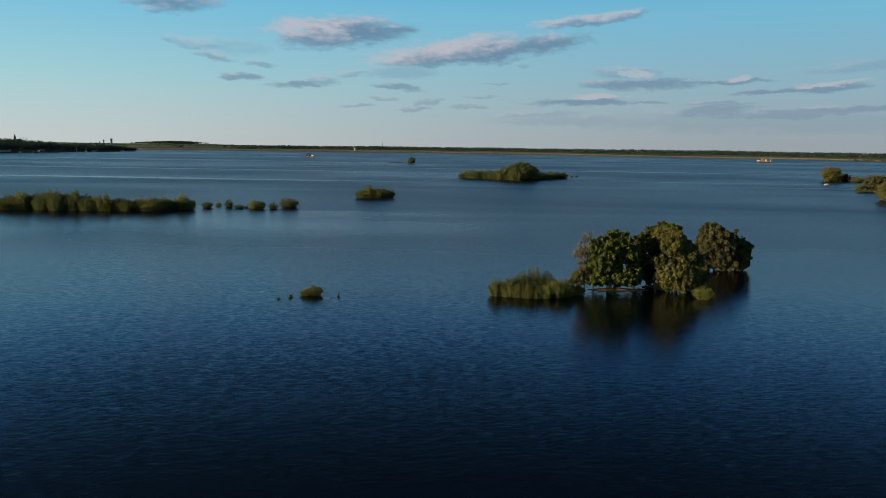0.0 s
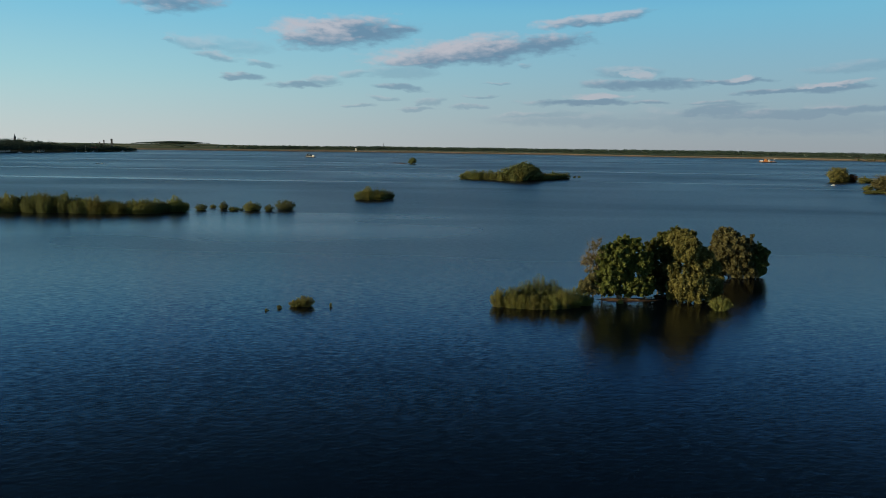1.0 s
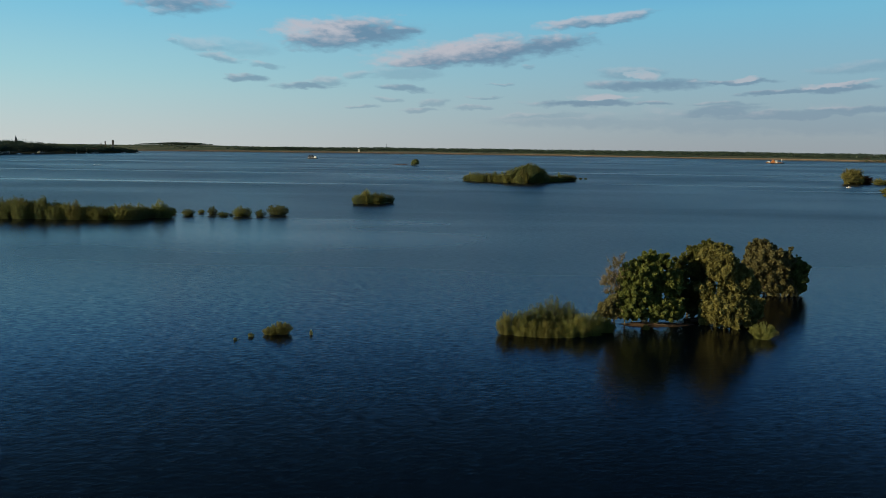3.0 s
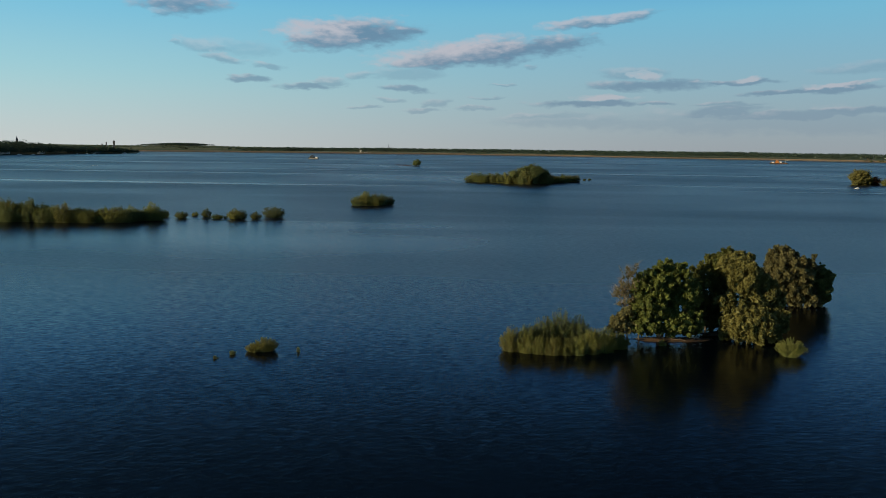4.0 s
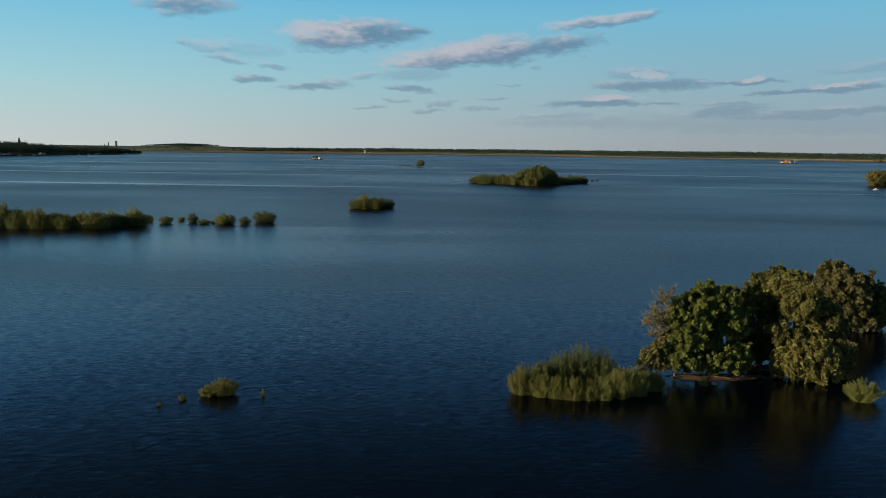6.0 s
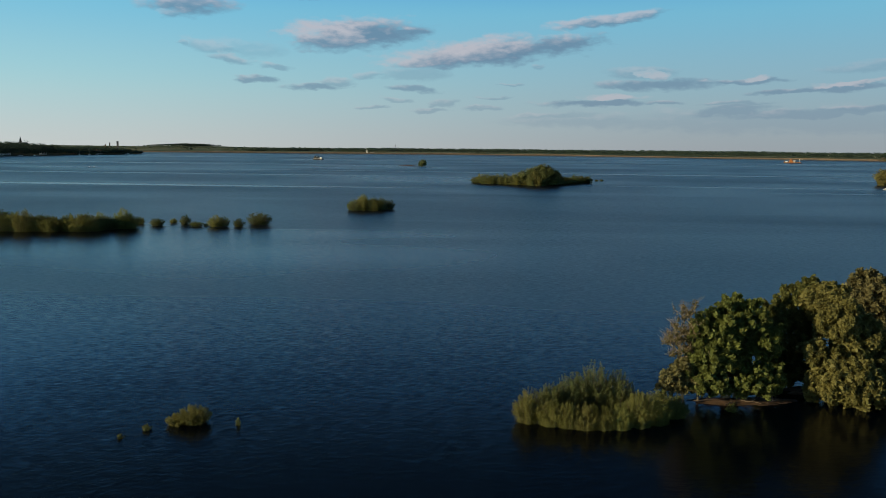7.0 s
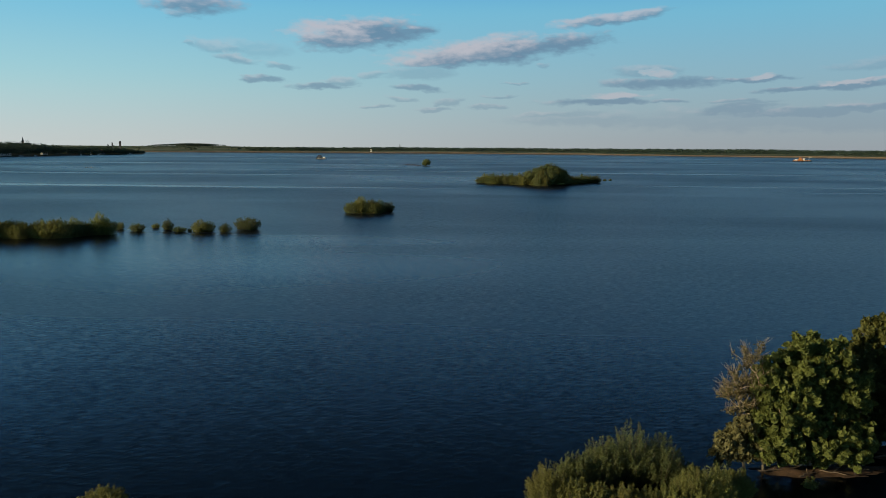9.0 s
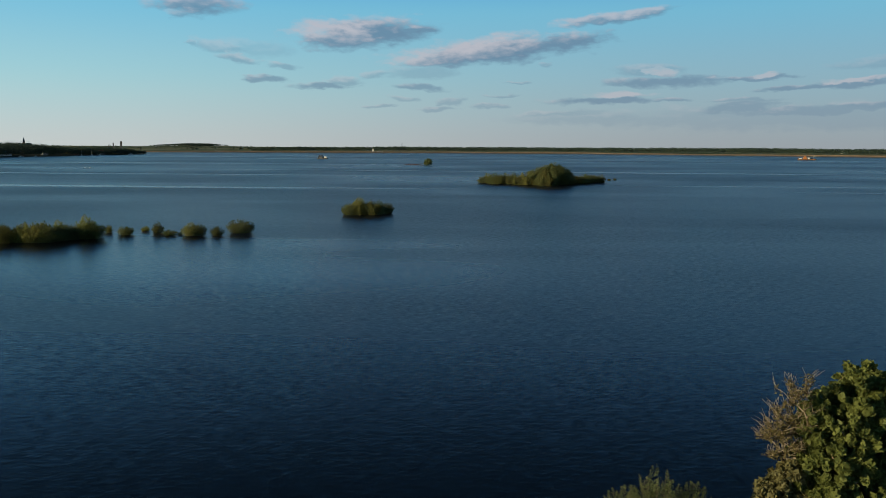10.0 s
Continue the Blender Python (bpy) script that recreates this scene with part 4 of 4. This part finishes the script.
def dredger(x, y, turn):
    root = thing("suction_dredger", pose(x, y, 0, 0, 0, turn), "orange and white suction dredger moored on the lake", "ship")
    part("hull", hull(34, 8, 1.7, 0.9), STEEL_DARK, root, "dark low hull")
    part("deckhouse", box(bmesh.new(), -4, 0, 1.4, 6, 5, 3.6, 0.15), STEEL_RUST, root)
    wheel = part("wheelhouse", box(bmesh.new(), 2.2, 0, 1.4, 3.4, 4, 4.2, 0.15), PAINT_WHITE, root, "white wheelhouse")
    part("window", box(bmesh.new(), 2.2, -2.02, 3.9, 2.8, 0.1, 1.0), GLASS_DARK, wheel)
    part("bulwark", box(bmesh.new(), -1, 0, 1.2, 29, 7.2, 0.8, 0.12), STEEL_RUST, root, "faded orange bulwark")
    part("upper_cabin", box(bmesh.new(), -4, 0, 5.0, 3.4, 3.6, 2.2, 0.12), STEEL_RUST, root, "orange upper cabin")
    part("engine_house", box(bmesh.new(), -11.5, 0, 1.4, 4, 4, 2.6, 0.15), PAINT_WHITE, root, "white engine house")
    v, q = tubes([(np.array([[11, 0, 2.0], [11.4, 0, 8.5]]), (0.25, 0.18)), (np.array([[11.2, 0, 5.5], [16.5, 0, 7.6]]), (0.25, 0.2)), (np.array([[11.4, 0, 8.4], [16.4, 0, 7.6]]), (0.1, 0.1))], 6)
    mesh_object("crane", v, q, PAINT_WHITE, root, "pale loading crane")
    v, q = tubes([(np.array([[-15, 0, 2.0], [-15, 0, 7.0]]), (0.2, 0.15))], 6)
    mesh_object("mast", v, q, STEEL_RUST, root)
    v, q = tubes([(np.array([[-17, 1.5, 2.6], [6, 1.5, 3.0], [12, 1.5, 2.6]]), (0.4, 0.4, 0.4))], 8)
    mesh_object("suction_pipe", v, q, STEEL_DARK, root)


def work_barge(x, y, turn):
    root = thing("work_barge", pose(x, y, 0, 0, 0, turn), "grey and white work barge with a dark hooped shelter", "ship")
    part("hull", hull(18, 6, 1.5, 0.9), STEEL_DARK, root)
    part("gunwale", box(bmesh.new(), -1, 0, 1.15, 15, 5.6, 0.35, 0.1), PAINT_WHITE, root, "white deck edge")
    part("cabin", box(bmesh.new(), -5.6, 0, 1.6, 3.6, 4, 2.2, 0.1), PAINT_WHITE, root)
    n = 9
    a = np.linspace(0, math.pi, n)
    pts = np.column_stack([1.8 + 4.2 * np.cos(a), np.zeros(n), 1.5 + 4.6 * np.sin(a)])
    v, q = tubes([(pts + np.array([0, s, 0]), np.full(n, 0.35)) for s in (-2, 0, 2)], 6)
    mesh_object("hoop", v, q, STEEL_DARK, root)
    part("machinery", box(bmesh.new(), 1.8, 0, 1.6, 5.2, 4, 2.6, 0.3, 0.7), STEEL_DARK, root)
    v, q = tubes([(np.array([[1.4, 0, 4.0], [1.4, 0, 8.4]]), (0.14, 0.08))], 5)
    mesh_object("mast", v, q, STEEL_DARK, root)


def intake_station(x, y):
    root = thing("intake_station", pose(x, y, 0), "white intake tower with a low pontoon by the dam", "tower")
    part("tower", box(bmesh.new(), 0, 0, -1.5, 5.5, 5.5, 14.5, 0.2, 0.92), WALL_WHITE, root)
    part("roof", box(bmesh.new(), 0, 0, 12.8, 6.2, 6.2, 0.9, 0.15), SLATE, root)
    part("pontoon", box(bmesh.new(), 18, 0, -0.5, 30, 6, 2.4, 0.2), STEEL_DARK, root)
    part("shed", box(bmesh.new(), 16, 0, 1.9, 11, 4, 2.6, 0.15), WALL_WHITE, root)
    part("shed_roof", box(bmesh.new(), 16, 0, 4.5, 12, 5, 0.7, 0.1, 0.5), SLATE, root)
    part("workshop", box(bmesh.new(), 27, 0, 1.9, 5, 4, 1.9, 0.15), PAINT_WHITE, root)


def small_boat(x, y, length, turn, mat, label, sail=0.0, cabin=True, group=""):
    root = thing("small_boat", pose(x, y, 0, 0, 0, turn), label, "boat", group)
    part("hull", hull(length, length * 0.34, length * 0.2), mat, root)
    if cabin:
        part("cabin", box(bmesh.new(), -length * 0.08, 0, length * 0.12, length * 0.34, length * 0.2, length * 0.15, 0.04, 0.8), PAINT_WHITE, root)
    if sail:
        v, q = tubes([(np.array([[0, 0, 0.2], [0, 0, sail]]), (0.1, 0.06)), (np.array([[0, 0, 1.4], [-length * 0.4, 0, 1.5]]), (0.07, 0.05))], 5)
        mesh_object("mast", v, q, PAINT_WHITE, root)


dredger(596, 1545, -6)
work_barge(-257, 1318, 172)
intake_station(-318, 2326)
small_boat(252.8, 541, 3.8, 10, PAINT_WHITE, "small white boat moored off an island")
small_boat(-362, 772, 3.4, 15, STEEL_DARK, "small dark boat with a low cabin on the lake", 0, True, "dark open boats")
small_boat(-358.5, 774, 3.0, -10, STEEL_DARK, "small dark boat with a low cabin on the lake", 0, True, "dark open boats")
MOOR = "boats moored off the headland"
for i, (y, off, l, mast) in enumerate([(1290, 12, 8, 0), (1330, 10, 7, 0), (1445, 14, 8, 9), (1470, 16, 9, 13), (1500, 10, 7, 0), (1600, 10, 10, 6), (1660, 12, 7, 0)]):
    small_boat(float(headland_shore(y)) + off, y, l, 60 + 25 * i, PAINT_WHITE, "white boat with a bare mast moored off the headland" if mast else "white motor boat moored off the headland", mast, True, MOOR)


# ---- buildings ----
def house(x, y, z, w, d, h, roof_h, turn, wall_mat, roof_mat, label, group=""):
    root = thing("house", pose(x, y, z, 0, 0, turn), label, "house", group)
    part("wall", box(bmesh.new(), 0, 0, -1, w, d, h + 1), wall_mat, root)
    bm = bmesh.new()
    a, b = w / 2 + 0.4, d / 2 + 0.4
    lo = [bm.verts.new(p) for p in ((-a, -b, h), (a, -b, h), (a, b, h), (-a, b, h))]
    hi = [bm.verts.new(p) for p in ((-a, 0, h + roof_h), (a, 0, h + roof_h))]
    for f in ((lo[0], lo[1], hi[1], hi[0]), (lo[2], lo[3], hi[0], hi[1]), (lo[1], lo[2], hi[1]), (lo[3], lo[0], hi[0]), (lo[3], lo[2], lo[1], lo[0])):
        bm.faces.new(f)
    roof = part("roof", bm, roof_mat, root)
    part("chimney", box(bmesh.new(), w * 0.25, 0, h + roof_h * 0.6, 0.9, 0.9, roof_h * 0.7), WALL_BRICK, roof)
    for i in range(3):
        part("window", box(bmesh.new(), (i - 1) * w * 0.3, -d / 2 - 0.03, 1.0, w * 0.12, 0.1, 1.4), GLASS_DARK, root)


LAKESIDE = "houses on the headland shore"
for y, d, w, h, mat in [(1275, 16, 16, 4, WALL_WHITE), (1300, 18, 10, 4, WALL_WHITE), (1395, 20, 9, 5, WALL_WHITE), (1545, 18, 14, 5, WALL_WHITE), (1560, 26, 9, 6, WALL_WHITE), (1480, 22, 9, 4, WALL_BRICK)]:
    x = float(headland_shore(y)) - d
    house(x, y, float(headland_height(np.array(x), np.array(float(y)))), w, 8, h, 2.6, 60, mat, ROOF_RED, "white lakeside house with a red roof" if mat is WALL_WHITE else "brick lakeside house with a red roof", LAKESIDE)
VILLAGE = "village houses behind the dam"
for x, y, w, h, mat in [(1090, 2300, 12, 6, WALL_WHITE), (1120, 2290, 10, 6, WALL_WHITE), (1150, 2310, 12, 6, WALL_BRICK), (1185, 2280, 11, 6, WALL_WHITE), (1215, 2250, 14, 6, WALL_BRICK),
                        (1010, 2330, 9, 6, WALL_WHITE), (1060, 2120, 22, 4, WALL_BRICK)]:
    z = float(land_height(np.array(x), np.array(float(y))))
    house(x, y, z + 5, w * 0.75, 8, h, 3, 15, mat, ROOF_RED, "village house with a red roof among trees", VILLAGE)


def church(x, y, z, top, label):
    root = thing("church", pose(x, y, z, 0, 0, 30), label, "church")
    part("nave", box(bmesh.new(), 9, 0, -1, 18, 8, 9), WALL_BRICK, root)
    part("nave_roof", box(bmesh.new(), 9, 0, 8, 18.6, 9, 5, 0, 0.5), SLATE, root)
    part("belfry", box(bmesh.new(), 0, 0, -1, 5, 5, top - z - 9), WALL_BRICK, root)
    part("spire", box(bmesh.new(), 0, 0, top - z - 10.2, 5.2, 5.2, 10.2, 0, 0.08), SLATE, root, "slate spire")


def silo_tower(x, y, z, w, top, label):
    root = thing("works_tower", pose(x, y, z, 0, 0, 20), label, "tower")
    part("shaft", box(bmesh.new(), 0, 0, -1, w, w, top - z - 3.4, 0.1, 0.94), CONCRETE, root)
    part("head_house", box(bmesh.new(), 0, 0, top - z - 4.5, w * 0.98, w * 0.98, 3.6, 0.1), CONCRETE, root)
    part("roof", box(bmesh.new(), 0, 0, top - z - 0.9, w * 1.04, w * 1.04, 0.7, 0.1, 0.8), SLATE, root)


church(-1055, 1825, 9, 34.5, "distant church with a slim dark spire above the trees")
silo_tower(-794, 1757, 3, 4.2, 27, "tall pale works tower near the headland tip")
silo_tower(-806, 1745, 3, 2.4, 24, "slender chimney stack beside the works tower")
silo_tower(-818, 1750, 3, 2.0, 20, "short chimney stack beside the works tower")
house(-800, 1735, 2, 26, 12, 7, 3, 20, CONCRETE, SLATE, "low works building beside a tall tower")


def mast_tower(x, y, z, height):
    root = thing("lattice_mast", pose(x, y, z), "slim lattice mast standing above the distant trees", "mast")
    legs = [(np.array([[sx * 2.0, sy * 2.0, -1], [sx * 0.5, sy * 0.5, height]]), (0.3, 0.22)) for sx in (-1, 1) for sy in (-1, 1)]
    v, q = tubes(legs, 4)
    mesh_object("leg", v, q, STEEL_DARK, root)
    bars = []
    for i in range(9):
        z0, z1 = height * i / 9, height * (i + 1) / 9
        r0, r1 = 2.0 - 1.5 * z0 / height, 2.0 - 1.5 * z1 / height
        bars += [(np.array([[-r0, s * r0, z0], [r1, s * r1, z1]]), (0.15, 0.15)) for s in (-1, 1)]
    v, q = tubes(bars, 4)
    mesh_object("bracing", v, q, STEEL_DARK, root)


mast_tower(-292, 2880, 4, 25)
